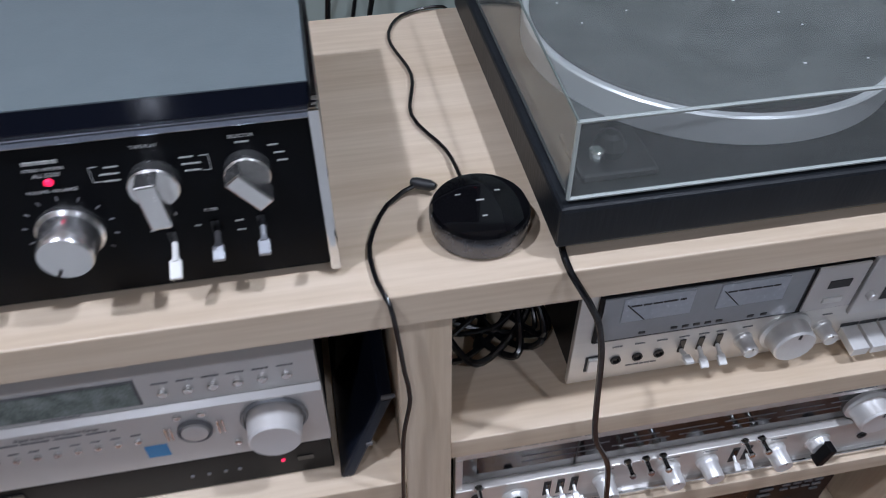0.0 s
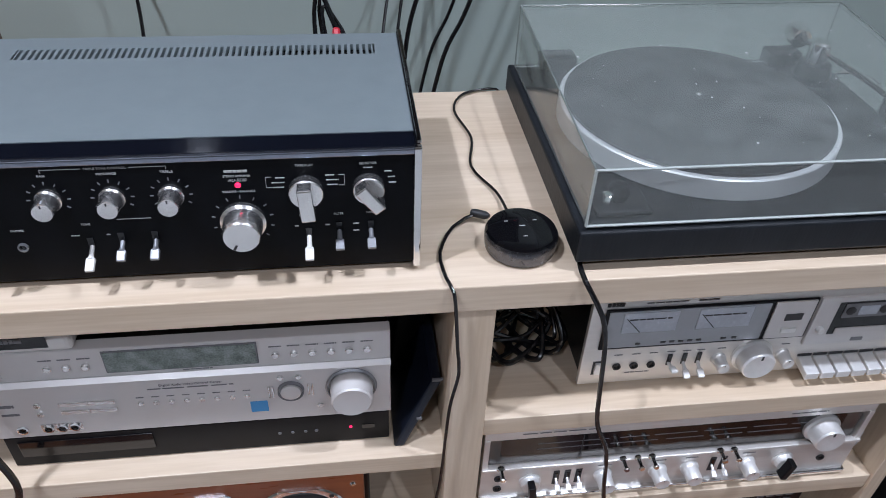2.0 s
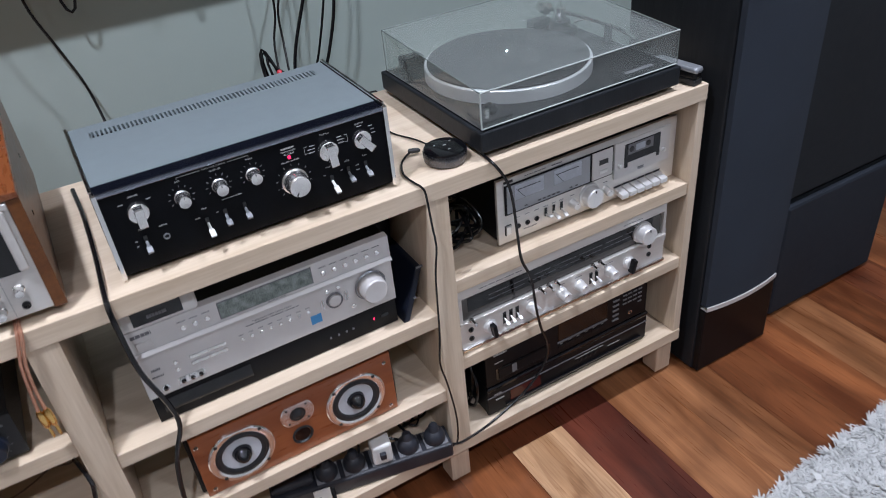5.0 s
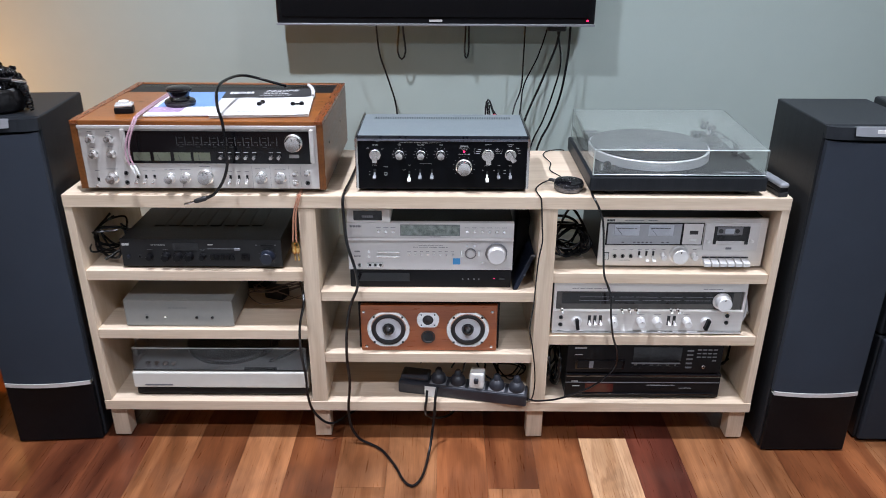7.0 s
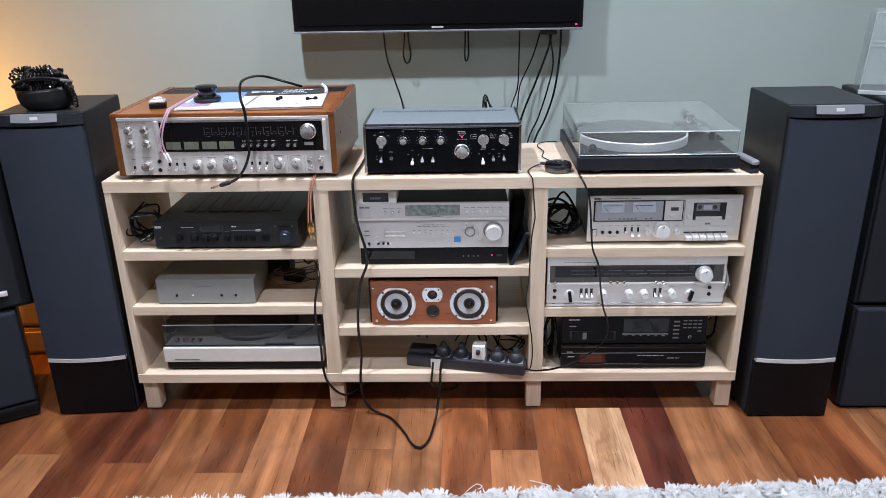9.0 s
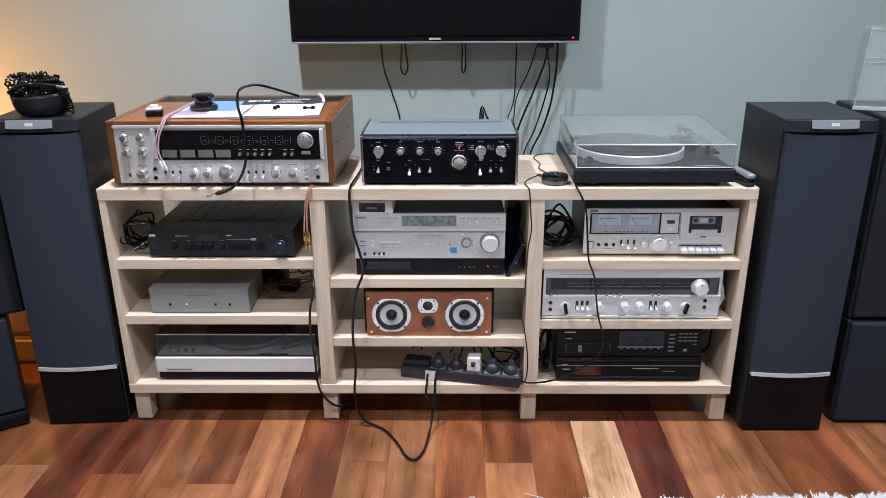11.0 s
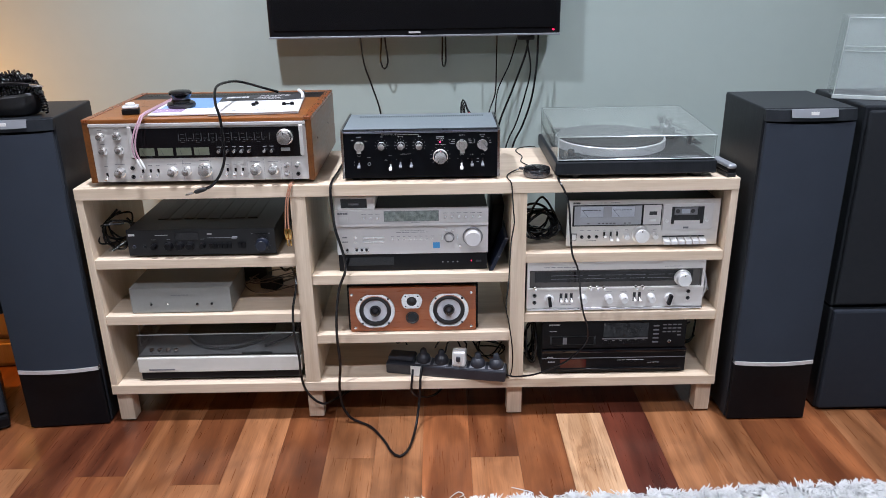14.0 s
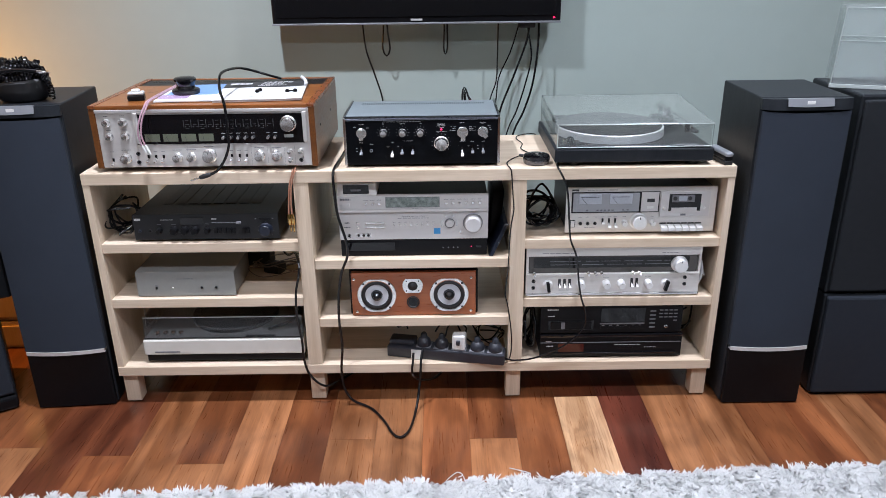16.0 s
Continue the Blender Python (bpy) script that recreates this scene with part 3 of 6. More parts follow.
def bar_knob(t, x, z, r, depth, turn, grip=1.0):
    """Skirted knob with a raised finger bar across it."""
    bm = bmesh.new()
    lathe(bm, [(r, 0), (r, depth * 0.45), (r * 0.94, depth * 0.5), (r * 0.1, depth * 0.5)], out(x, z), 28)
    ob = part("selector_knob", bm, M_KNOB, t, smooth=True)
    bm = bmesh.new()
    box(bm, -r * 0.42, r * 0.42, -r * 1.12 * grip, r * 0.92, depth * 0.48, depth * 1.25, bevel=r * 0.08)
    bm.transform(out(x, z) @ Matrix.Rotation(radians(turn), 4, "Z"))
    part("grip", bm, M_KNOB, ob)
    return ob


M_STEEL = mat("blued_steel", (0.30, 0.33, 0.40), 0.24, 0.95, var=0.1, scale=8, stretch=(1, 20, 20))
AMP_W, AMP_H, AMP_D = 0.425, 0.128, 0.245
amp = thing("amplifier", pose(0.0375, 0.033, 0.748), "black-fronted integrated amplifier with slate grey lid and chrome knobs", "amplifier")
part("front_panel", B(-AMP_W / 2 + 0.006, AMP_W / 2 - 0.006, 0.0, 0.006, 0.0, AMP_H - 0.003, bevel=0.0008), M_SATIN, amp)
part("chassis", B(-AMP_W / 2 + 0.004, AMP_W / 2 - 0.004, 0.006, AMP_D - 0.004, 0.0, AMP_H - 0.006), M_SATIN, amp)
part("top_edge", B(-AMP_W / 2 + 0.002, AMP_W / 2 - 0.002, -0.0025, 0.003, AMP_H - 0.0055, AMP_H + 0.0002, bevel=0.0012), M_STEEL, amp, "blue-tinged metal edge strip")
part("lid_front_strip", B(-AMP_W / 2 + 0.002, AMP_W / 2 - 0.002, 0.003, 0.029, AMP_H - 0.006, AMP_H, bevel=0.0008), mat("navy_black_lacquer", (0.004, 0.005, 0.009), 0.10, var=0.1, rough_var=0.03), amp, "glossy black strip")
VENTS = 56
lid_bm = B(-AMP_W / 2 + 0.004, AMP_W / 2 - 0.004, 0.029, 0.192, AMP_H - 0.006, AMP_H + 0.0005)
box(lid_bm, -AMP_W / 2 + 0.004, AMP_W / 2 - 0.004, 0.216, AMP_D, AMP_H - 0.006, AMP_H + 0.0005)
box(lid_bm, -AMP_W / 2 + 0.004, -0.181, 0.192, 0.216, AMP_H - 0.006, AMP_H + 0.0005)
box(lid_bm, 0.181, AMP_W / 2 - 0.004, 0.192, 0.216, AMP_H - 0.006, AMP_H + 0.0005)
for i in range(VENTS + 1):
    vx = -0.181 + 0.362 * i / VENTS
    box(lid_bm, vx - 0.0016, vx + 0.0016, 0.192, 0.216, AMP_H - 0.006, AMP_H + 0.0005)
part("lid", lid_bm, M_SLATE, amp, "slate grey painted lid with vent slots")
part("vent_shadow_box", B(-0.183, 0.183, 0.190, 0.218, AMP_H - 0.0075, AMP_H - 0.0062), M_GLOSS, amp)
for sx in (-1, 1):
    xo = sx * AMP_W / 2
    part("side_panel", B(min(xo, xo - sx * 0.004), max(xo, xo - sx * 0.004), 0.004, AMP_D, -0.003, AMP_H + 0.002, bevel=0.001), M_SATIN, amp)
    part("corner_trim", B(min(xo + sx * 0.001, xo - sx * 0.006), max(xo + sx * 0.001, xo - sx * 0.006), -0.004, 0.004, -0.004, AMP_H + 0.002, bevel=0.0015), M_CHROME, amp, "polished metal corner trim")
    part("side_rail", B(min(xo + sx * 0.001, xo - sx * 0.003), max(xo + sx * 0.001, xo - sx * 0.003), 0.004, AMP_D, AMP_H + 0.002, AMP_H + 0.005, bevel=0.0006), M_CHROME, amp, "thin bright rail")
feet(amp, AMP_W, AMP_D, 0.008)
amp_fixed = set(amp.children)
KZ = 0.0895
bar_knob(amp, -0.160, KZ, 0.0140, 0.019, 0)
for kx in (-0.1005, -0.0485, 0.0005):
    knob(amp, kx, KZ, 0.0093, 0.021, dot=0)
    dial_ticks(amp, kx, KZ, 0.0150)
knob(amp, 0.0575, 0.0585, 0.0175, 0.026, skirt=1.16, dot=150)
dial_ticks(amp, 0.0575, 0.0585, 0.0245, 11, 260)
bar_knob(amp, 0.1155, KZ, 0.0150, 0.019, 4, 1.15)
bar_knob(amp, 0.1705, KZ + 0.001, 0.0140, 0.019, 38)
LEVERS = ((-0.1625, 0.042, False), (-0.0775, 0.038, True), (-0.0505, 0.042, False), (-0.0215, 0.042, False), (0.1145, 0.038, True), (0.1425, 0.043, False), (0.1715, 0.043, False))
# white on the low levers stands for light falling on them
for lx, lz, low in LEVERS:
    lever(amp, lx, lz, 0.0085, 0.011, 0.026 if low else 0.021, True, M_WHITE_P if low else M_BADGE)
jack(amp, -0.1355, 0.040, 0.0046, ring=M_BADGE)
led = bmesh.new()
lathe(led, [(0.0026, 0), (0.0026, 0.001), (0.0016, 0.0018)], out(0.0575, 0.097), 14)
part("power_light", led, M_RED, amp, "glowing red power light")
for txt, tx, tz, th in (("TRIPLE TONE CONTROL", -0.0485, 0.119, 0.0022), ("SPEAKERS", -0.160, 0.113, 0.0023), ("BASS", -0.1005, 0.1135, 0.0023), ("MIDRANGE", -0.0485, 0.1135, 0.0023),
                        ("TREBLE", 0.0005, 0.1135, 0.0023), ("STEREO AMPLIFIER", 0.0575, 0.1065, 0.0020), ("VOLUME - BALANCE", 0.0575, 0.0905, 0.0022), ("TAPE PLAY", 0.1155, 0.115, 0.0023),
                        ("SELECTOR", 0.1705, 0.115, 0.0023), ("POWER", -0.1625, 0.062, 0.0021), ("PHONES", -0.1355, 0.058, 0.0021), ("TONE", -0.0775, 0.062, 0.0021),
                        ("LOUDNESS", 0.1145, 0.062, 0.0021), ("FILTER", 0.1425, 0.062, 0.0021), ("MODE", 0.1715, 0.062, 0.0021)):
    words("lettering", txt, tx, tz, th, M_LEGEND, amp)
words("model_number", "AU-5500", 0.0575, 0.1022, 0.0030, M_LEGEND, amp, shear=0.25)
bars(amp, 0.0575, 0.1113, 0.020, 0.0022, name="maker_mark")
for sx0, sx1, sz in ((-0.1005, -0.068, 0.119), (-0.029, 0.0005, 0.119), (-0.0505, -0.0215, 0.066)):
    part("legend_line", B(sx0, sx1, -0.0004, 0.0003, sz - 0.0003, sz + 0.0003), M_LEGEND, amp)
for side in (-1, 1):
    for dz in (-0.0055, 0.0055):
        x0, x1 = sorted((0.1155 + side * 0.029, 0.1155 + side * 0.034))
        part("legend_line", B(x0, x1, -0.0004, 0.0003, 0.0985 + dz - 0.00018, 0.0985 + dz + 0.00018), M_LEGEND, amp)
    part("legend_line", B(0.1155 + side * 0.034 - 0.00018, 0.1155 + side * 0.034 + 0.00018, -0.0004, 0.0003, 0.0932, 0.1038), M_LEGEND, amp)
for sx, sz in ((-0.1005, 0.1175), (0.0005, 0.1175)):
    part("legend_line", B(sx - 0.0003, sx + 0.0003, -0.0004, 0.0003, sz - 0.0015, sz + 0.0015), M_LEGEND, amp)
for bx, bz, bw in ((-0.178, 0.105, 0.008), (-0.142, 0.103, 0.008), (0.094, 0.103, 0.010), (0.092, 0.098, 0.014), (0.092, 0.093, 0.012), (0.137, 0.104, 0.010), (0.139, 0.099, 0.014), (0.139, 0.094, 0.012),
                   (0.1705, 0.1105, 0.010), (0.188, 0.106, 0.008), (0.191, 0.100, 0.008), (0.192, 0.094, 0.008), (-0.175, 0.046, 0.004), (-0.175, 0.038, 0.004), (-0.0890, 0.050, 0.009), (-0.0610, 0.050, 0.004),
                   (0.104, 0.050, 0.004), (0.132, 0.050, 0.005), (0.158, 0.050, 0.007), (0.158, 0.042, 0.007), (0.038, 0.052, 0.004)):
    bars(amp, bx, bz, bw * 0.8, 0.0009)
for ob in amp.children:
    if ob not in amp_fixed:
        ob.location.x += -0.0045
        ob.location.z += -0.0005

# ---- on the top board: large receiver in a walnut case ----
M_RAIL = mat("rubbed_walnut_edge", (0.13, 0.035, 0.010), 0.28, col2=(0.24, 0.070, 0.020), scale=3.0, stretch=(9, 1.5, 9), bump=0.04, coat=0.3)
REC_W, REC_H, REC_D = 0.602, 0.172, 0.445
rec = thing("receiver", pose(-0.549, 0.014, 0.752), "silver-fronted stereo receiver in a worn walnut case", "receiver")
part("case_top_front", B(-REC_W / 2 + 0.019, REC_W / 2 - 0.019, -0.003, 0.314, REC_H - 0.012, REC_H - 0.0008, bevel=0.002), M_WALNUT, rec, "walnut veneer top")
part("case_top_back", B(-REC_W / 2 + 0.019, REC_W / 2 - 0.019, 0.428, REC_D, REC_H - 0.012, REC_H - 0.0008, bevel=0.0015), M_WALNUT, rec)
part("case_top_rear", B(-REC_W / 2 + 0.019, REC_W / 2 - 0.019, 0.314, 0.428, REC_H - 0.012, REC_H - 0.003), M_DARKLID, rec, "dark vented steel strip")
for sx in (-1, 1):
    xo = sx * REC_W / 2
    part("case_side", B(min(xo, xo - sx * 0.016), max(xo, xo - sx * 0.016), -0.002, REC_D, 0.0, REC_H - 0.010, bevel=0.001), M_WALNUT_S, rec, "worn walnut side")
    part("case_top_rail", B(min(xo, xo - sx * 0.02), max(xo, xo - sx * 0.0188), -0.004, REC_D, REC_H - 0.010, REC_H, bevel=0.002), M_RAIL, rec, "darker reddish edge rail")
    for sy in (0.09, 0.30):
        b = bmesh.new()
        lathe(b, [(0.0045, 0), (0.003, 0.0008)], Matrix.Translation((xo, sy, 0.095)) @ Matrix.Rotation(radians(90 * sx), 4, "Y"), 12)
        part("screw_hole", b, M_GLOSS, rec)
part("chassis", B(-REC_W / 2 + 0.016, REC_W / 2 - 0.016, 0.02, REC_D, 0.0, REC_H - 0.012), M_DARKLID, rec)
bm = bmesh.new()
for i in range(60):
    vx = -0.26 + 0.52 * i / 59
    box(bm, vx - 0.0022, vx + 0.0022, 0.388, 0.414, REC_H - 0.0031, REC_H - 0.0024)
part("vent_slots", bm, M_GLOSS, rec)
part("face_plate", B(-REC_W / 2 + 0.016, REC_W / 2 - 0.016, 0.0, 0.02, 0.002, REC_H - 0.012, bevel=0.001), M_ALU, rec, "brushed aluminium face plate")
part("upper_lip", B(-REC_W / 2 + 0.016, REC_W / 2 - 0.016, -0.005, 0.0, REC_H - 0.020, REC_H - 0.012, bevel=0.001), M_ALU, rec)
for px in (-0.180, 0.271):
    part("window_cheek", B(px - 0.004, px + 0.008, -0.008, 0.0, 0.068, 0.152, bevel=0.003), M_ALU, rec)
rec_fixed = set(rec.children)
win = part("dial_window", B(-0.176, 0.276, -0.0025, -0.0001, 0.071, 0.151), M_GLOSS, rec, "glossy black tuning window")
for i, mx in enumerate((-0.134, -0.085, -0.036, 0.011)):
    part("meter", B(mx - 0.020, mx + 0.020, -0.0032, -0.0024, 0.078, 0.0985), M_METER, rec, "small pale green meter")
    nd = B(-0.0004, 0.0004, -0.0037, -0.0031, 0.0, 0.015)
    nd.transform(Matrix.Translation((mx - 0.006, 0, 0.079)) @ Matrix.Rotation(radians(-28 + 6 * i), 4, "Y"))
    part("needle", nd, M_INK, rec)
for r in range(3):
    for c in range(12):
        if r == 1 or c % 2 == 0:
            part("scale_mark", B(-0.04 + c * 0.020, -0.031 + c * 0.020, -0.0031, -0.0024, 0.112 + r * 0.011, 0.1133 + r * 0.011), M_DIM, rec)
bm = bmesh.new()
for c in range(22):
    box(bm, -0.042 + c * 0.0105, -0.0405 + c * 0.0105, -0.0031, -0.0024, 0.117, 0.119)
part("scale_ticks", bm, M_GREY_INK, rec)
for c in range(13):
    part("scale_line", B(-0.046 + c * 0.020, -0.0445 + c * 0.020, -0.0030, -0.0024, 0.116, 0.137), M_DIM, rec)
for px in (0.058, 0.078, 0.098, 0.118, 0.138, 0.179, 0.198):
    button(rec, px, 0.088, 0.0048, 0.013, M_KNOB, -0.0025, "push_button")
    bars(rec, px, 0.099, 0.010, 0.0012, y=-0.0029)
knob(rec, 0.235, 0.124, 0.0185, 0.026, y=-0.0025, fluted=True)
part("maker_plate", B(0.222, 0.246, -0.0036, -0.0024, 0.086, 0.0945), M_LEGEND, rec)
for kx, kz in ((-0.252, 0.131), (-0.208, 0.132), (-0.250, 0.093), (-0.207, 0.094)):
    knob(rec, kx, kz, 0.0085, 0.015, skirt=1.3, fluted=True)
    bars(rec, kx, kz + 0.017, 0.012, 0.0014, M_GREY_INK)
for kx, kz, kr in ((-0.213, 0.034, 0.0125), (-0.073, 0.034, 0.0110), (-0.035, 0.035, 0.0105), (0.014, 0.037, 0.0165), (0.150, 0.036, 0.0125), (0.197, 0.036, 0.0120)):
    knob(rec, kx, kz, kr, 0.022, fluted=True)
    bars(rec, kx, kz + kr + 0.009, 0.026, 0.0013, M_GREY_INK)
for kx, kz in ((0.233, 0.047), (0.262, 0.048), (0.233, 0.024)):
    knob(rec, kx, kz, 0.0058, 0.016, skirt=1.25, mark=False, fluted=True)
for kx in (-0.153, -0.1325, -0.112, 0.074, 0.095, 0.115, -0.250):
    lever(rec, kx, 0.032 if kx > -0.2 else 0.024, 0.0085, 0.010, 0.019)
    bars(rec, kx, 0.051, 0.010, 0.0012, M_GREY_INK)
for kx, kz in ((0.262, 0.022), (-0.180, 0.045), (-0.181, 0.021)):
    jack(rec, kx, kz, 0.0055, ring=M_RUBBER)
for lx in (-0.045, 0.030, 0.128, 0.172, 0.218, 0.246):
    part("panel_line", B(lx - 0.0002, lx + 0.0002, -0.0002, 0.0004, 0.006, 0.064), M_GREY_INK, rec)
for ob in rec.children:
    if ob not in rec_fixed:
        ob.location.x += -0.006
        ob.location.z += -0.005

feet(rec, REC_W, REC_D, 0.012, 0.018, 0.06)

# things lying on the receiver
ZT = 0.9245
man = thing("manual", pose(-0.402, 0.013, ZT, 0, 0, 5.5), "white paper instruction manual with a black title band", "booklet")
for k in range(2):
    part("page", B(-0.118 + 0.001 * k, 0.118 - 0.0012 * k, 0.028 + 0.0012 * k, 0.309, 0.0004 + k * 0.0030, 0.0032 + k * 0.0030), M_PAPER, man)
bm = bmesh.new()
N = 14
rows = []
for i in range(N + 1):
    x = -0.119 + 0.238 * i / N
    lift = 0.009 * max(0, (i / N - 0.80) / 0.20) ** 1.6
    rows.append([bm.verts.new((x, 0.026 + 0.287 * j / 10, 0.0066 + lift * (j / 10) ** 5 + 0.0008 * math.sin(j * 0.9 + i * 0.5))) for j in range(11)])
for a, b in zip(rows, rows[1:]):
    for j in range(10):
        bm.faces.new((a[j], b[j], b[j + 1], a[j + 1]))
part("cover", bm, M_PAPER, man, "white cover, one corner lifted", smooth=True)
bm = bmesh.new()
rows = []
for i in range(N + 1):
    x = -0.119 + 0.238 * i / N
    lift = 0.009 * max(0, (i / N - 0.80) / 0.20) ** 1.6
    rows.append([bm.verts.new((x, 0.2155 + 0.0975 * j / 6, 0.0074 + lift * (0.66 + 0.34 * j / 6) ** 5 + 0.0008 * math.sin((6.6 + j * 0.56) * 0.9 + i * 0.5))) for j in range(7)])
for a, b in zip(rows, rows[1:]):
    for j in range(6):
        bm.faces.new((a[j], b[j], b[j + 1], a[j + 1]))
part("title_band", bm, M_INK, man, "black printed title band", smooth=True)
words("title", "7220PE", 0.030, 0.300, 0.021, M_PAPER, man, y=0.0, flat=True, shear=0.2).matrix_local = pose(0, 0.282, 0.0096 - 0.300)
words("title", "7020e", 0.016, 0.276, 0.020, M_PAPER, man, y=0.0, flat=True, shear=0.2).matrix_local = pose(0, 0.252, 0.0094 - 0.276)
words("subtitle", "STEREO RECEIVER", 0.020, 0.258, 0.0075, M_PAPER, man, y=0.0, flat=True).matrix_local = pose(0, 0.231, 0.0092 - 0.258)
bars(man, -0.072, 0, 0.064, 0.0005, M_PAPER, name="maker_mark").matrix_local = pose(0, 0.266, 0.0094) @ Matrix.Rotation(radians(-90), 4, "X") @ Matrix.Diagonal((1, 1, 44, 1))
words("footer", "INSTALLATION AND OPERATION", 0.0, 0.044, 0.0056, M_GREY_INK, man, y=0.0, flat=True).matrix_local = pose(0, 0.058, 0.0084 - 0.044)

part("curled_corner", tube(bmesh.new(), [(0.1175, 0.222, 0.0085), (0.1165, 0.250, 0.0125), (0.1115, 0.280, 0.0165), (0.1010, 0.308, 0.0190)], 0.0048, 10), M_PAPER, man, "white curled page corner", smooth=True)

clip = thing("cable_clip", pose(-0.330, 0.143, ZT + 0.0078, 0, 0, 12), "small black plastic clip lying on the manual", "clip")
for cx in (-0.011, 0.011):
    part("end", lathe(bmesh.new(), [(0.0055, 0.0), (0.0060, 0.002), (0.0055, 0.006), (0.003, 0.008), (0.0005, 0.0085)], Matrix.Translation((cx, 0, 0)), 14), M_BLACK, clip, smooth=True)
part("bar", B(-0.011, 0.011, -0.003, 0.003, 0.001, 0.0045, bevel=0.0008), M_BLACK, clip)
clip2 = copy_thing(clip, pose(-0.423, 0.150, ZT + 0.0078, 0, 0, 80))

mag = thing("magazine", pose(-0.60, 0.0, ZT, 0, 0, 3), "glossy magazine with a blue cover under the record clamp", "magazine")
part("page_block", B(-0.082, 0.092, 0.045, 0.300, 0.0005, 0.0045, bevel=0.0006), M_PAPER, mag)
part("cover_print", B(-0.070, 0.090, 0.13, 0.298, 0.0046, 0.0052), M_SKYBLUE, mag, "blue printed cover")
part("lower_print", B(-0.080, 0.0, 0.075, 0.13, 0.0046, 0.0051), M_LILAC, mag)

weight = thing("record_clamp", pose(-0.627, 0.150, ZT + 0.0055), "black turned record clamp with a waisted knob", "record clamp")
bm = bmesh.new()
lathe(bm, [(0.036, 0), (0.0375, 0.003), (0.0375, 0.011), (0.034, 0.014), (0.027, 0.016), (0.024, 0.022), (0.026, 0.030), (0.031, 0.036), (0.031, 0.041), (0.026, 0.045), (0.010, 0.047), (0.0005, 0.047)], Matrix(), 36)
part("body", bm, M_GLOSS, weight, smooth=True)
part("ring", lathe(bmesh.new(), [(0.0378, 0.005), (0.0382, 0.006), (0.0382, 0.008), (0.0378, 0.009)], Matrix(), 36, close=False), M_RUBBER, weight)

M_STONE = mat("pale_grey_plastic", (0.46, 0.46, 0.455), 0.4, var=0.05)
gad = thing("stylus_case", pose(-0.745, 0.088, ZT, 0, 0, 14), "small black and white plastic case", "case")
part("base", B(-0.022, 0.022, -0.016, 0.016, 0.0, 0.014, bevel=0.002), M_BLACK, gad)
part("lid", B(-0.021, 0.021, -0.015, 0.020, 0.0145, 0.022, bevel=0.003), M_STONE, gad, "pale grey lid")
part("disc", lathe(bmesh.new(), [(0.012, 0.022), (0.012, 0.027), (0.010, 0.0285)], Matrix.Translation((0.0, 0.004, 0)), 20), M_WHITE_P, gad)

# ---- on the top board: turntable ----
TT_W, TT_D = 0.435, 0.368
tt = thing("turntable", pose(0.618, 0.012, 0.752), "black turntable with a silver platter under a clear dust cover", "turntable")
part("plinth", B(-TT_W / 2, TT_W / 2, 0.0, TT_D, 0.0, 0.036, bevel=0.003), M_VINYL, tt)
part("deck", B(-TT_W / 2 + 0.008, TT_W / 2 - 0.008, 0.008, TT_D - 0.008, 0.036, 0.0385), M_SATIN, tt, "satin black deck")
for fx in (-0.16, 0.17):
    for fy in (0.035, 0.31):
        part("foot", lathe(bmesh.new(), [(0.019, -0.012), (0.021, -0.004), (0.021, 0.001)], Matrix.Translation((fx, fy, 0)), 18), M_RUBBER, tt)
PX, PY, PR = -0.032, 0.195, 0.1575
bm = bmesh.new()
lathe(bm, [(PR - 0.004, 0.0386), (PR, 0.0392), (PR, 0.0615), (PR - 0.0015, 0.063), (PR - 0.006, 0.063)], Matrix.Translation((PX, PY, 0)), 96)
platter = part("platter", bm, M_PLATTER, tt, "machined silver platter", smooth=True)
part("mat", lathe(bmesh.new(), [(PR - 0.006, 0.0631), (PR - 0.006, 0.0665), (PR - 0.009, 0.067), (0.05, 0.0664), (0.0485, 0.066)], Matrix.Translation((PX, PY, 0)), 72), M_RUBBER, platter, "dark rubber mat", smooth=True)
part("spindle", lathe(bmesh.new(), [(0.0036, 0.060), (0.0036, 0.076), (0.002, 0.078)], Matrix.Translation((PX, PY, 0)), 12), M_CHROME, platter)
mot = part("motor_plate", B(-0.198, -0.140, 0.020, 0.075, 0.0386, 0.0450, bevel=0.003), M_BLACK, tt)
part("pulley", lathe(bmesh.new(), [(0.010, 0.045), (0.012, 0.052), (0.008, 0.060), (0.004, 0.062)], Matrix.Translation((-0.170, 0.045, 0)), 18), M_BLACK, mot)
part("speed_knob", lathe(bmesh.new(), [(0.0055, 0.045), (0.0055, 0.060), (0.004, 0.061)], Matrix.Translation((-0.186, 0.030, 0)), 14), M_CHROME, mot)
arm = part("arm_base", lathe(bmesh.new(), [(0.036, 0.0385), (0.036, 0.048), (0.024, 0.050), (0.020, 0.066), (0.012, 0.068)], Matrix.Translation((0.128, 0.268, 0)), 28), M_BLACK, tt, smooth=True)
part("bearing", lathe(bmesh.new(), [(0.013, 0.0), (0.013, 0.026), (0.009, 0.029)], Matrix.Translation((0.128, 0.268, 0.066)), 20), M_CHROME, arm, "bright bearing housing", smooth=True)
b = bmesh.new()
lathe(b, [(0.012, 0), (0.0135, 0.003), (0.0135, 0.024), (0.010, 0.028)], Matrix.Translation((0.121, 0.300, 0.083)) @ Matrix.Rotation(radians(-82), 4, "X"), 24)
part("counterweight", b, M_CHROME, arm, smooth=True)
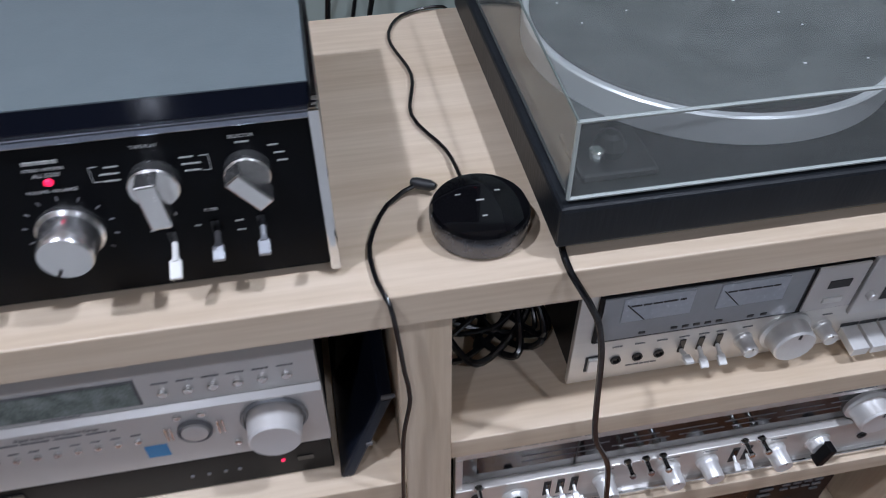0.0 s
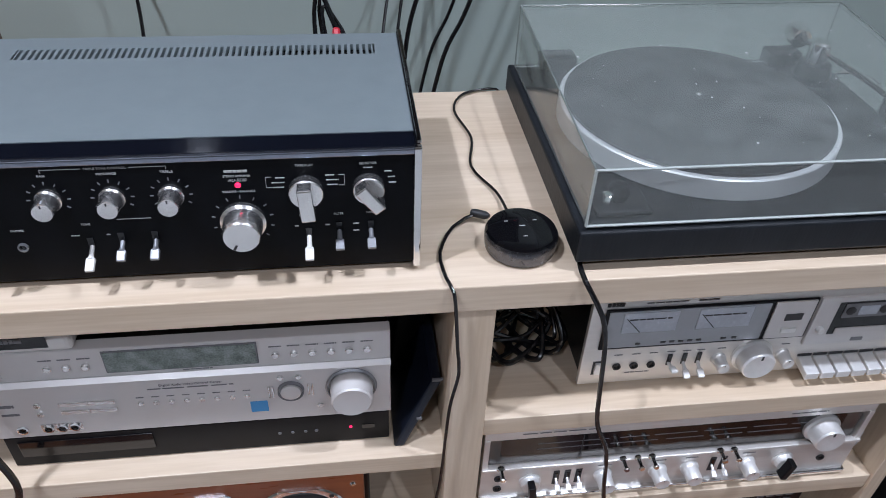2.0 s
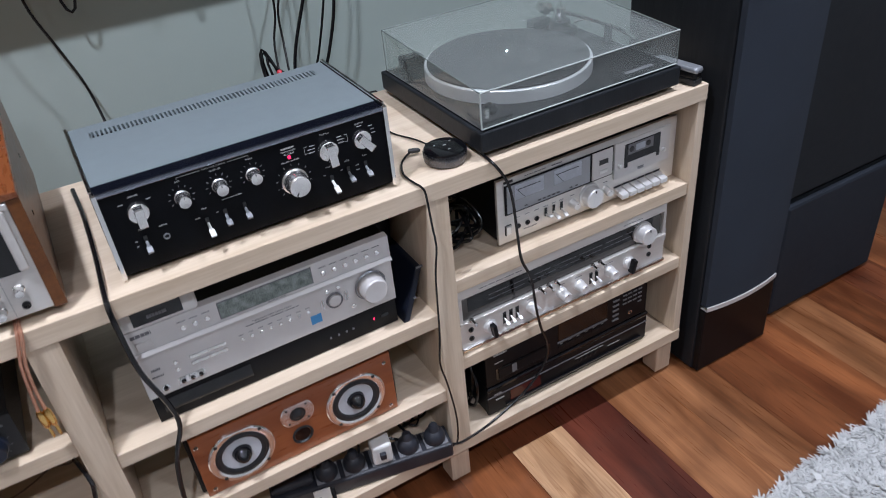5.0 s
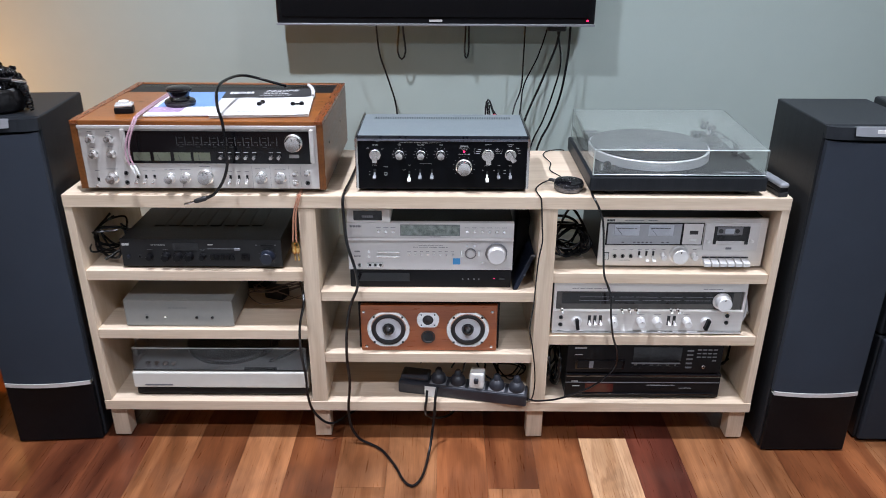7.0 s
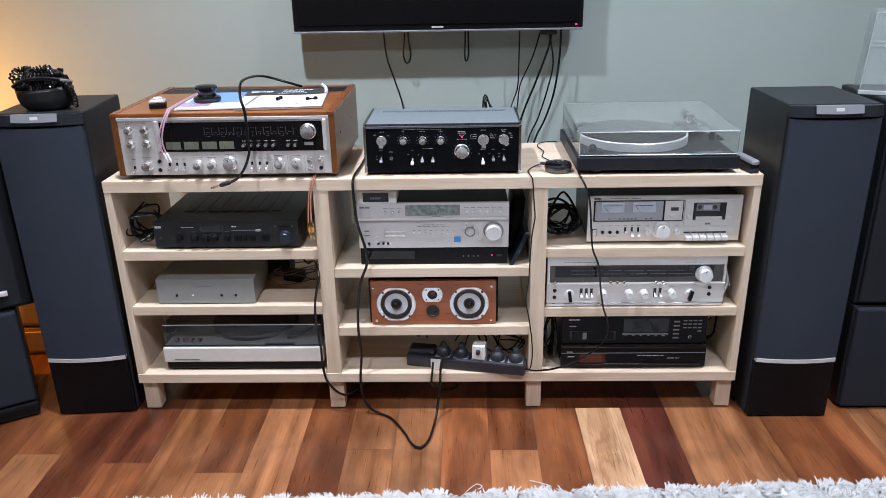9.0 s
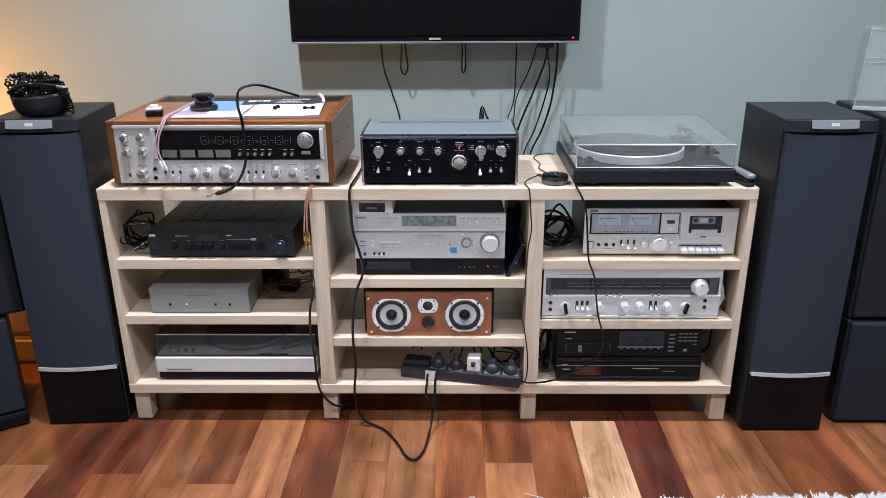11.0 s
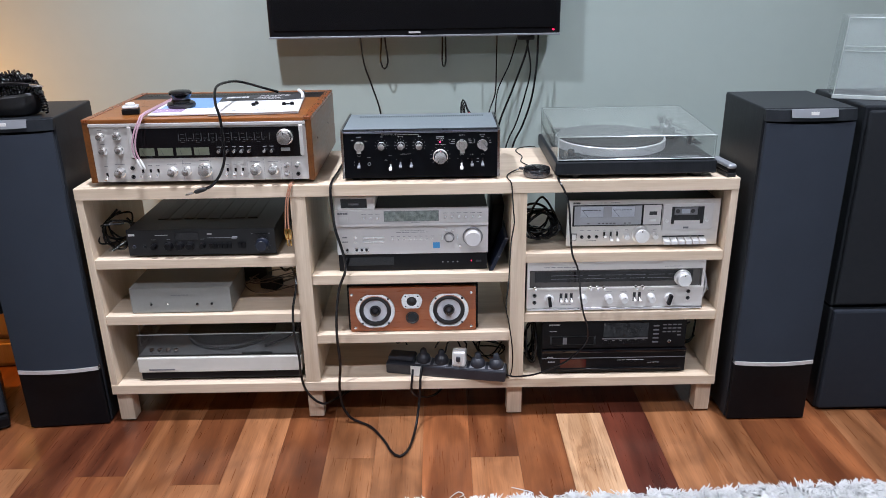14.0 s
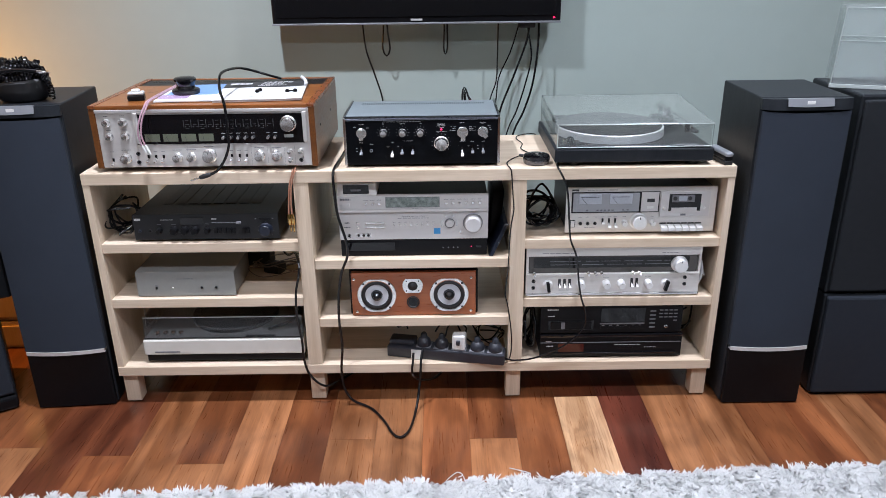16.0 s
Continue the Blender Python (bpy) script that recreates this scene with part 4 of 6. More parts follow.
part("arm_tube", tube(bmesh.new(), [(0.124, 0.30, 0.083), (0.133, 0.25, 0.083), (0.146, 0.17, 0.081), (0.150, 0.10, 0.078), (0.142, 0.055, 0.074)], 0.0042, 8), M_CHROME, arm, "chromed tone arm tube", smooth=True)
part("headshell", B(0.132, 0.150, 0.026, 0.058, 0.067, 0.073, bevel=0.002), M_BLACK, arm)
part("lift_lever", tube(bmesh.new(), [(0.150, 0.25, 0.06), (0.170, 0.235, 0.066), (0.178, 0.205, 0.066)], 0.0022, 6), M_CHROME, arm)
part("arm_rest", B(0.152, 0.166, 0.150, 0.160, 0.0385, 0.076, bevel=0.002), M_BLACK, arm)
arm.location = (0.036, 0.022, 0)
part("name_strip", B(0.115, 0.180, 0.030, 0.040, 0.0386, 0.0392), M_GREY_INK, tt)
LW, LD0, LD1, LZ0, LZ1 = TT_W / 2 - 0.006, 0.006, 0.350, 0.0405, 0.103


RISE = 0.018


def hood(w, y0, y1, z0, z1, lean=0.0, thick=0.003, rise=0.0):
    """An open-bottomed acrylic hood of real thickness."""
    bm = bmesh.new()
    lo = [bm.verts.new(c) for c in ((-w, y0, z0), (w, y0, z0), (w, y1, z0), (-w, y1, z0))]
    hi = [bm.verts.new(c) for c in ((-w, y0 + lean, z1), (w, y0 + lean, z1), (w, y1, z1 + rise), (-w, y1, z1 + rise))]
    for i in range(4):
        bm.faces.new((lo[i], lo[(i + 1) % 4], hi[(i + 1) % 4], hi[i]))
    bm.faces.new(hi)
    bmesh.ops.recalc_face_normals(bm, faces=bm.faces)
    bmesh.ops.solidify(bm, geom=list(bm.faces), thickness=thick)
    return bm


cover = part("dust_cover", hood(LW, LD0, LD1, LZ0, LZ1, rise=RISE), M_CLEAR, tt, "clear scuffed acrylic dust cover")
cover.visible_shadow = False
# same acrylic, colour darkened for edges that catch no highlight
M_EDGE_DIM = mat("unlit_acrylic_edge", (0.17, 0.20, 0.185), 0.2, var=0.1)
corner = {}
for sx in (-1, 1):
    for k, yy, zt in ((0, LD0, LZ1), (1, LD1, LZ1 + RISE)):
        corner[sx, k, 0], corner[sx, k, 1] = Vector((sx * LW, yy, LZ0)), Vector((sx * LW, yy, zt))
for p, q in [((-1, k, z), (1, k, z)) for k in (0, 1) for z in (0, 1)] + [((sx, 0, 1), (sx, 1, 1)) for sx in (-1, 1)] + [((sx, k, 0), (sx, k, 1)) for sx in (-1, 1) for k in (0, 1)]:
    # front edges get the painted highlight colour, the rest the darker one
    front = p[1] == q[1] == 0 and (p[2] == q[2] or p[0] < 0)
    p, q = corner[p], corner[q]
    part("cover_edge", tube(bmesh.new(), [p, (p + q) / 2, q], 0.0015 if front else 0.0009, 6, 0.1), M_EDGE if front else M_EDGE_DIM, cover, "acrylic edge with the highlight in its colour" if front else "")
rd = random.Random(12)
bm = bmesh.new()
for k in range(46):
    dx, dy, dr = rd.uniform(-0.19, 0.19), rd.uniform(0.03, 0.33), rd.uniform(0.0003, 0.0008)
    box(bm, dx - dr, dx + dr * rd.uniform(0.5, 2.0), dy - dr, dy + dr, 0.0, 0.0004)
    for v in list(bm.verts)[-8:]:
        v.co.z += LZ1 + 0.0006 + RISE * (v.co.y - LD0) / (LD1 - LD0)
tagged(part("dust", bm, M_PAPER, cover, "scattered pale dust specks"), "scattered pale dust specks", kind="stuff")
for hx in (-0.155, 0.155):
    part("hinge", B(hx - 0.022, hx + 0.022, LD1 - 0.012, TT_D - 0.001, 0.036, 0.056, bevel=0.002), M_BLACK, tt)

# ---- beside the turntable ----
M_DOME = mat("polished_black_glass", (0.004, 0.004, 0.005), 0.05, var=0.1, rough_var=0.02)
M_PUCK = mat("gunmetal", (0.13, 0.13, 0.14), 0.27, 0.9, var=0.04, rough_var=0.02)
puck = thing("streaming_puck", pose(0.3555, 0.056, 0.7405), "round black glossy streaming puck with a metal rim", "streamer")
part("rim", lathe(bmesh.new(), [(0.033, 0), (0.036, 0.003), (0.0372, 0.012), (0.0372, 0.019), (0.0355, 0.0222)], Matrix(), 48), M_PUCK, puck, "dark metal rim", smooth=True)
part("top", lathe(bmesh.new(), [(0.0360, 0.0215), (0.0345, 0.0240), (0.029, 0.0257), (0.019, 0.0268), (0.009, 0.0273), (0.0005, 0.0274)], Matrix(), 48), M_DOME, puck, "glossy black top", smooth=True)
part("touch_mark", B(-0.003, 0.003, -0.0006, 0.0006, 0.0270, 0.0278), M_LEGEND, puck)
for a in (30, 150, 270):
    part("touch_mark", B(-0.002 + 0.017 * math.cos(radians(a)), 0.002 + 0.017 * math.cos(radians(a)), 0.017 * math.sin(radians(a)), 0.001 + 0.017 * math.sin(radians(a)), 0.0258, 0.0273), M_LEGEND, puck)

brush = thing("record_brush", pose(0.870, 0.055, 0.7405, 0, 0, 8), "black and silver record brush at the board's end", "brush")
part("bristle_pad", B(-0.012, 0.012, -0.050, 0.050, 0.0, 0.012, bevel=0.002), M_RUBBER, brush)
part("handle", B(-0.012, 0.012, -0.050, 0.050, 0.012, 0.028, bevel=0.005, seg=3), M_BLACK, brush)
part("cap", B(-0.0125, 0.0125, -0.052, 0.050, 0.022, 0.036, bevel=0.007, seg=4), M_BADGE, brush, "silver cap")

# ---- left bay ----
def box_body(t, W, D, H, material, front=0.006):
    part("body", B(-W / 2 + 0.002, W / 2 - 0.002, front, D, 0.0, H, bevel=0.001), material, t)


ZL1, ZL2, ZL3 = 0.531, 0.357, 0.133
W, H, D = 0.412, 0.074, 0.34
F = face_xy(W, H)
M_VENT = mat("slotted_black_steel", (0.004, 0.004, 0.0045), 0.5, col2=(0.013, 0.013, 0.014), scale=3, stretch=(1, 90, 1), contrast=(0.45, 0.55))
charcoal = thing("tuner_amplifier", pose(-0.580, 0.020, ZL1 + 0.009), "charcoal stereo receiver with dark dials on the shelf", "receiver")
box_body(charcoal, W, D, H - 0.001, M_DARKLID)
part("face_plate", B(-W / 2, W / 2, 0, 0.007, -0.002, H, bevel=0.001), M_DARKLID, charcoal)
for i in range(8):
    part("vent_band", B(-0.148 + i * 0.037, -0.120 + i * 0.037, 0.095, 0.325, H - 0.001, H + 0.0005), M_VENT, charcoal)
part("display", B(F(0.326, 0)[0], F(0.485, 0)[0], -0.001, 0.001, F(0, 0.58)[1], F(0, 0.86)[1]), M_GLOSS, charcoal)
for u, r in ((0.178, 0.0075), (0.278, 0.0105), (0.351, 0.0105), (0.421, 0.0105), (0.507, 0.0075)):
    knob(charcoal, *F(u, 0.36), r, 0.016, M_BLACK, mark=True)
    bars(charcoal, *F(u, 0.60), 0.012, 0.0011, M_GREY_INK)
button(charcoal, *F(0.042, 0.34), 0.005, 0.004, M_BLUEDARK)
jack(charcoal, *F(0.113, 0.34), 0.005, ring=M_RUBBER)
for u in (0.565, 0.595, 0.628, 0.66, 0.69, 0.76, 0.785):
    part("push_button", B(F(u, 0)[0] - 0.005, F(u, 0)[0] + 0.005, -0.006, 0, F(0, 0.24)[1], F(0, 0.44)[1], bevel=0.0008), M_BLACK, charcoal)
part("slide_scale", B(F(0.54, 0)[0], F(0.735, 0)[0], -0.0006, 0.0004, F(0, 0.635)[1], F(0, 0.655)[1]), M_GREY_INK, charcoal)
part("slider", B(F(0.71, 0)[0], F(0.745, 0)[0], -0.007, 0, F(0, 0.61)[1], F(0, 0.69)[1], bevel=0.001), M_GREY_INK, charcoal)
knob(charcoal, *F(0.911, 0.36), 0.0165, 0.020, M_BLUEDARK)
dial_ticks(charcoal, *F(0.911, 0.36), 0.0215, 9, 270, 0.0007, 0.002)
part("rocker", B(F(0.87, 0)[0], F(0.95, 0)[0], -0.003, 0, F(0, 0.76)[1], F(0, 0.82)[1], bevel=0.001), M_BLACK, charcoal)
for u in (0.845, 0.962):
    part("arrow", B(F(u, 0)[0] - 0.002, F(u, 0)[0] + 0.002, -0.0006, 0.0004, F(0, 0.77)[1], F(0, 0.81)[1]), M_GREY_INK, charcoal)
bars(charcoal, *F(0.033, 0.80), 0.018, 0.0065, name="maker_mark")
bars(charcoal, *F(0.235, 0.78), 0.036, 0.0016)
bars(charcoal, *F(0.56, 0.80), 0.014, 0.0035)
feet(charcoal, W, D, 0.009, 0.014)

W, H, D = 0.288, 0.074, 0.180
F = face_xy(W, H)
pre = thing("phono_amplifier", pose(-0.663, 0.022, ZL2 + 0.004), "plain grey metal amplifier box with four small sockets", "amplifier")
box_body(pre, W, D, H, M_GREY_M)
part("lid", B(-W / 2, W / 2, 0.006, D, H, H + 0.0015, bevel=0.0005), M_GREY_M, pre)
part("face_plate", B(-W / 2, W / 2, 0, 0.006, -0.001, H + 0.001, bevel=0.001), M_GREY_M, pre)
for u in (0.2, 0.66, 0.805):
    jack(pre, *F(u, 0.34), 0.0038, ring=M_RUBBER)
button(pre, *F(0.365, 0.345), 0.0016, 0.001, mat("white_led", (1, 0.95, 0.85), 0.3, emit=2.0), name="power_light")
bars(pre, *F(0.495, 0.72), 0.050, 0.0022, M_GREY_INK)
bars(pre, *F(0.2, 0.44), 0.008, 0.0012, M_GREY_INK)
feet(pre, W, D, 0.004, 0.01)

W, D = 0.488, 0.335
vintage = thing("vintage_turntable", pose(-0.575, 0.020, ZL3 + 0.030), "off-white vintage turntable under a smoked lid", "turntable")
part("plinth", B(-W / 2, W / 2, 0, D, 0.0, 0.050, bevel=0.004), M_CREAM, vintage)
part("sub_plinth", B(-W / 2 + 0.006, W / 2 - 0.006, 0.004, D - 0.004, -0.022, 0.0, bevel=0.002), M_BLACK, vintage)
part("deck", B(-W / 2 + 0.004, W / 2 - 0.004, 0.006, D - 0.004, 0.050, 0.0525), M_GREY_M, vintage)
part("platter", lathe(bmesh.new(), [(0.134, 0.0525), (0.136, 0.064), (0.132, 0.068), (0.03, 0.069)], Matrix.Translation((0.0, 0.17, 0)), 56), M_RUBBER, vintage, smooth=True)
for i in range(4):
    part("control_knob", lathe(bmesh.new(), [(0.0055, 0.0525), (0.0055, 0.0600), (0.0078, 0.0602), (0.0078, 0.0655), (0.0060, 0.0670)], Matrix.Translation((-0.205 + 0.024 * i, 0.026, 0)), 16), M_CHROME, vintage)
part("arm_tube", tube(bmesh.new(), [(0.19, 0.27, 0.078), (0.20, 0.20, 0.076), (0.20, 0.09, 0.072), (0.13, 0.035, 0.066)], 0.004, 8), M_DARKLID, vintage)
part("front_strip", B(0.065, 0.155, 0.012, 0.020, 0.0525, 0.0555), M_BLACK, vintage)
part("name_plate", B(-0.212, -0.135, -0.0008, 0.001, 0.008, 0.0125), M_GREY_INK, vintage)
part("lid", hood(W / 2 - 0.004, 0.006, D - 0.004, 0.0545, 0.118, 0.012), M_SMOKE, vintage, "smoked acrylic lid").visible_shadow = False
# pale strip painted as the highlight on the lid's front top edge
part("lid_edge", B(-W / 2 + 0.004, W / 2 - 0.004, 0.0165, 0.0185, 0.1165, 0.1185), M_EDGE, vintage)
part("lid_edge", B(-W / 2 + 0.004, W / 2 - 0.004, 0.0048, 0.0066, 0.0535, 0.0555), M_DARKLID, vintage)
for fx in (-0.19, 0.19):
    for fy in (0.05, 0.28):
        part("foot", lathe(bmesh.new(), [(0.018, -0.030), (0.020, -0.0215)], Matrix.Translation((fx, fy, 0)), 16), M_RUBBER, vintage)

# ---- middle bay ----
ZM1, ZM2, ZM3 = 0.473, 0.286, 0.133
W, H, D = 0.421, 0.047, 0.27
dvd = thing("disc_player", pose(0.008, 0.034, ZM1 + 0.004), "slim black disc player under the silver receiver", "disc player")
box_body(dvd, W, D, H, M_BLACK)
part("face_plate", B(-W / 2, W / 2, 0, 0.008, -0.002, H, bevel=0.001), M_BLACK, dvd)
F = face_xy(W, H)
part("tray_door", B(F(0.03, 0)[0], F(0.37, 0)[0], -0.0015, 0, F(0, 0.30)[1], F(0, 0.84)[1], bevel=0.0006), M_GLOSS, dvd)
button(dvd, *F(0.894, 0.50), 0.0018, 0.001, M_RED, name="power_light")
for u in (0.70, 0.735, 0.77, 0.80):
    button(dvd, *F(u, 0.45), 0.002, 0.001, M_GREY_INK)
part("socket", B(F(0.925, 0)[0], F(0.96, 0)[0], -0.001, 0.0, F(0, 0.42)[1], F(0, 0.56)[1]), M_GLOSS, dvd)
bars(dvd, *F(0.235, 0.36), 0.014, 0.003)
feet(dvd, W, D, 0.004, 0.012)

W, H, D = 0.426, 0.133, 0.33
F = face_xy(W, H)
av = thing("av_receiver", pose(0.008, 0.033, 0.5250), "silver home theatre receiver with a grey-green display", "receiver")
box_body(av, W, D, H - 0.002, M_DARKLID, 0.012)
part("upper_face", B(-W / 2, W / 2, -0.003, 0.012, H * 0.69, H, bevel=0.0012), M_SILVER, av)
bm = bmesh.new()
pts = [(-0.003, H * 0.688), (-0.008, H * 0.655), (-0.008, H * 0.640), (0.001, H * 0.615), (0.012, H * 0.615), (0.012, H * 0.688)]
l_, r_ = [bm.verts.new((-W / 2, y, z)) for y, z in pts], [bm.verts.new((W / 2, y, z)) for y, z in pts]
for i in range(6):
    bm.faces.new((l_[i], l_[(i + 1) % 6], r_[(i + 1) % 6], r_[i]))
bm.faces.new(l_), bm.faces.new(r_[::-1])
part("sculpted_ridge", bm, M_SILVER, av)
part("lower_face", B(-W / 2, W / 2, 0.0, 0.012, 0.0, H * 0.613, bevel=0.0012), M_SILVER, av)
part("display_frame", B(F(0.318, 0)[0], F(0.677, 0)[0], -0.0042, -0.0028, F(0, 0.735)[1], F(0, 0.968)[1], bevel=0.0005), M_GREY_INK, av)
part("display", B(F(0.322, 0)[0], F(0.673, 0)[0], -0.0048, -0.0040, F(0, 0.747)[1], F(0, 0.957)[1]), M_LCD, av, "grey-green liquid crystal display")
for u in (0.719, 0.7637, 0.8084, 0.8531, 0.8978, 0.9425, 0.189, 0.232, 0.276):
    button(av, *F(u, 0.825), 0.0042, 0.004, M_KNOB, -0.003)
    bars(av, *F(u, 0.905), 0.013, 0.0012, M_GREY_INK, y=-0.0034)
part("power_button", B(F(0.025, 0)[0], F(0.082, 0)[0], -0.005, -0.003, F(0, 0.74)[1], F(0, 0.84)[1], bevel=0.001), M_SILVER, av)
bars(av, *F(0.052, 0.925), 0.030, 0.0055, M_GREY_INK, y=-0.0034, name="maker_mark")
bm = bmesh.new()
lathe(bm, [(0.0275, 0), (0.0285, 0.002), (0.0265, 0.004), (0.0255, 0.0035)], out(*F(0.898, 0.37)), 40, close=False)
part("knob_ring", bm, M_BADGE, av, smooth=True)
knob(av, *F(0.898, 0.37), 0.0232, 0.026, M_SILVER, skirt=1.02, mark=False, seg=40, name="volume_knob")
jog = knob(av, *F(0.743, 0.36), 0.0115, 0.005, M_SILVER, skirt=1.1, mark=False, name="jog_wheel")
part("jog_ring", lathe(bmesh.new(), [(0.0125, 0.0), (0.0128, 0.004), (0.0142, 0.004), (0.0145, 0.0)], out(*F(0.743, 0.36)), 32, close=False), M_GREY_INK, jog, smooth=True)
for u in (0.693, 0.793):
    for dx in (-0.002, 0.002):
        part("arrow_key", B(F(u, 0)[0] + dx - 0.001, F(u, 0)[0] + dx + 0.001, -0.002, 0, F(0, 0.29)[1], F(0, 0.43)[1], bevel=0.0005), M_CHROME, av)
part("sticker", B(F(0.636, 0)[0], F(0.680, 0)[0], -0.0005, 0.0002, F(0, 0.12)[1], F(0, 0.25)[1]), M_BLUE, av, "blue paper sticker")
for i in range(8):
    button(av, *F(0.37 + 0.0375 * i, 0.335), 0.0030, 0.003)
    bars(av, *F(0.37 + 0.0375 * i, 0.395), 0.008, 0.0010, M_GREY_INK)
for v in (0.38, 0.287):
    for u0, u1 in ((0.175, 0.242), (0.244, 0.31)):
        part("bar_key", B(F(u0, 0)[0], F(u1, 0)[0], -0.002, 0, F(0, v - 0.022)[1], F(0, v + 0.022)[1], bevel=0.0007), M_KNOB, av)
part("socket_panel", B(F(0.112, 0)[0], F(0.212, 0)[0], -0.001, 0, F(0, 0.06)[1], F(0, 0.155)[1], bevel=0.0008), M_KNOB, av)
for u, c in ((0.130, M_CHROME), (0.163, M_CHROME), (0.194, M_CHROME)):
    jack(av, *F(u, 0.107), 0.0058, -0.001, c)
jack(av, *F(0.066, 0.10), 0.0060)
for u, v in ((0.125, 0.39), (0.125, 0.285), (0.72, 0.525), (0.766, 0.525), (0.815, 0.16)):
    button(av, *F(u, v), 0.0035, 0.003)
words("lettering", "Digital Audio Video Control Center", *F(0.5, 0.525), 0.0032, M_GREY_INK, av)
bars(av, *F(0.5, 0.485), 0.09, 0.0012, M_GREY_INK)
bars(av, *F(0.055, 0.39), 0.014, 0.004, M_GREY_INK)
bars(av, *F(0.055, 0.29), 0.018, 0.003, M_GREY_INK)
bars(av, *F(0.53, 0.715), 0.030, 0.0010, M_GREY_INK, y=-0.0034)
feet(av, W, D, 0.0010, 0.016)

stb = thing("set_top_box", pose(-0.149, 0.030, 0.6575), "small white set-top box with a black window", "set-top box")
part("body", B(-0.056, 0.056, 0.0, 0.11, 0.0, 0.039, bevel=0.005, seg=3), M_WHITE_P, stb)
part("window", B(-0.038, 0.034, -0.0008, 0.001, 0.007, 0.033), M_GLOSS, stb)
bars(stb, -0.002, 0.018, 0.03, 0.006, M_GREY_INK, y=-0.001)

rou = thing("wedge_router", pose(0.2225, 0.020, ZM1), "dark indigo plastic unit leaning beside the receiver", "router")
bm = B(0.0, 0.013, 0.0, 0.17, 0.0, 0.090, bevel=0.003)
for v in bm.verts:
    v.co.x += v.co.z * 0.50
    v.co.y += v.co.z * 0.22
part("front_slab", bm, M_BLUEDARK, rou, "glossy indigo slab")
part("edge_band", tube(bmesh.new(), [(0.0465, 0.021, 0.0905), (0.0525, 0.021, 0.0905), (0.0585, 0.022, 0.0900)], 0.0022, 8), M_GREY_INK, rou, "worn grey top edge")
part("side_lamp", B(0.028, 0.034, 0.0075, 0.0105, 0.038, 0.041), M_GREY_INK, rou)
bm = B(0.004, 0.040, 0.115, 0.30, 0.0, 0.176, bevel=0.006)
for v in bm.verts:
    if v.co.y < 0.15:
        v.co.z *= 0.93
    v.co.x += v.co.z * 0.08
part("rear_shell", bm, M_BLACK, rou, smooth=True)

W, H, D = 0.379, 0.142, 0.17
F = face_xy(W, H)
ctr = thing("centre_speaker", pose(0.0035, 0.020, ZM2 + 0.001), "cherry wood centre speaker with two grey cones", "speaker")
part("cabinet", B(-W / 2, W / 2, 0.014, D, 0.0, H, bevel=0.003), M_BLACK, ctr)
part("baffle", B(-W / 2 + 0.007, W / 2 - 0.007, 0.0, 0.014, 0.001, H - 0.002, bevel=0.002), M_CHERRY, ctr, "cherry vinyl front baffle")


def driver(u, v):
    x, z = F(u, v)
    m = out(x, z)
    bm = bmesh.new()
    lathe(bm, [(0.0575, 0.0), (0.0578, 0.003), (0.0560, 0.0050), (0.0500, 0.0056), (0.0460, 0.0040), (0.0450, 0.0002)], m, 48, close=False)
    for v in bm.verts:
        v.co.z = z + max(-0.0525, min(0.0525, v.co.z - z))
    ring = part("basket_ring", bm, M_RING, ctr, "bright metal ring", smooth=True)
    for a in (45, 135, 225, 315):
        part("lug", B(x + 0.0535 * math.cos(radians(a)) - 0.003, x + 0.0535 * math.cos(radians(a)) + 0.003, -0.0058, -0.0043, z + 0.0535 * math.sin(radians(a)) - 0.003, z + 0.0535 * math.sin(radians(a)) + 0.003, bevel=0.0006), M_RUBBER, ring)
    bm = bmesh.new()
    lathe(bm, [(0.0465, 0.0005), (0.0445, 0.0045), (0.040, 0.0062), (0.0355, 0.0045), (0.034, 0.001)], m, 48, close=False)
    part("surround", bm, M_RUBBER, ring, "black rubber surround", smooth=True)
    bm = bmesh.new()
    lathe(bm, [(0.0345, 0.0012), (0.026, 0.0007), (0.0145, 0.0004)], m, 40, close=False)
    cone = part("cone", bm, M_CONE, ring, "grey paper cone", smooth=True)
    bm = bmesh.new()
    lathe(bm, [(0.0170, 0.0006), (0.0162, 0.005), (0.0135, 0.013), (0.0085, 0.020), (0.004, 0.0235), (0.0003, 0.0245)], m, 32)
    part("phase_plug", bm, M_GLOSS, ring, smooth=True)


driver(0.213, 0.478), driver(0.775, 0.478)
x, z = F(0.493, 0.683)
bm = lathe(bmesh.new(), [(0.030, 0.0), (0.0305, 0.002), (0.029, 0.003), (0.014, 0.003)], out(x, z), 40)
for v in bm.verts:
    v.co.z = z + max(-0.0225, min(0.0225, v.co.z - z))
tw = part("tweeter_plate", bm, M_RING, ctr, "bright metal tweeter plate")
part("dome_well", lathe(bmesh.new(), [(0.015, 0.0024), (0.014, 0.004), (0.011, 0.0035), (0.006, 0.007), (0.0003, 0.008)], out(x, z), 28), M_RUBBER, tw, smooth=True)
for a in (45, 135, 225, 315):
    part("screw", lathe(bmesh.new(), [(0.0025, 0.0024), (0.002, 0.0036)], out(x + 0.025 * math.cos(radians(a)), z + 0.022 * math.sin(radians(a))), 8), M_RUBBER, tw)
x, z = F(0.494, 0.313)
bm = bmesh.new()
lathe(bm, [(0.019, 0.0), (0.0195, 0.002), (0.0165, 0.003), (0.014, -0.002)], out(x, z), 32, close=False)
part("port_ring", bm, M_RUBBER, ctr, smooth=True)
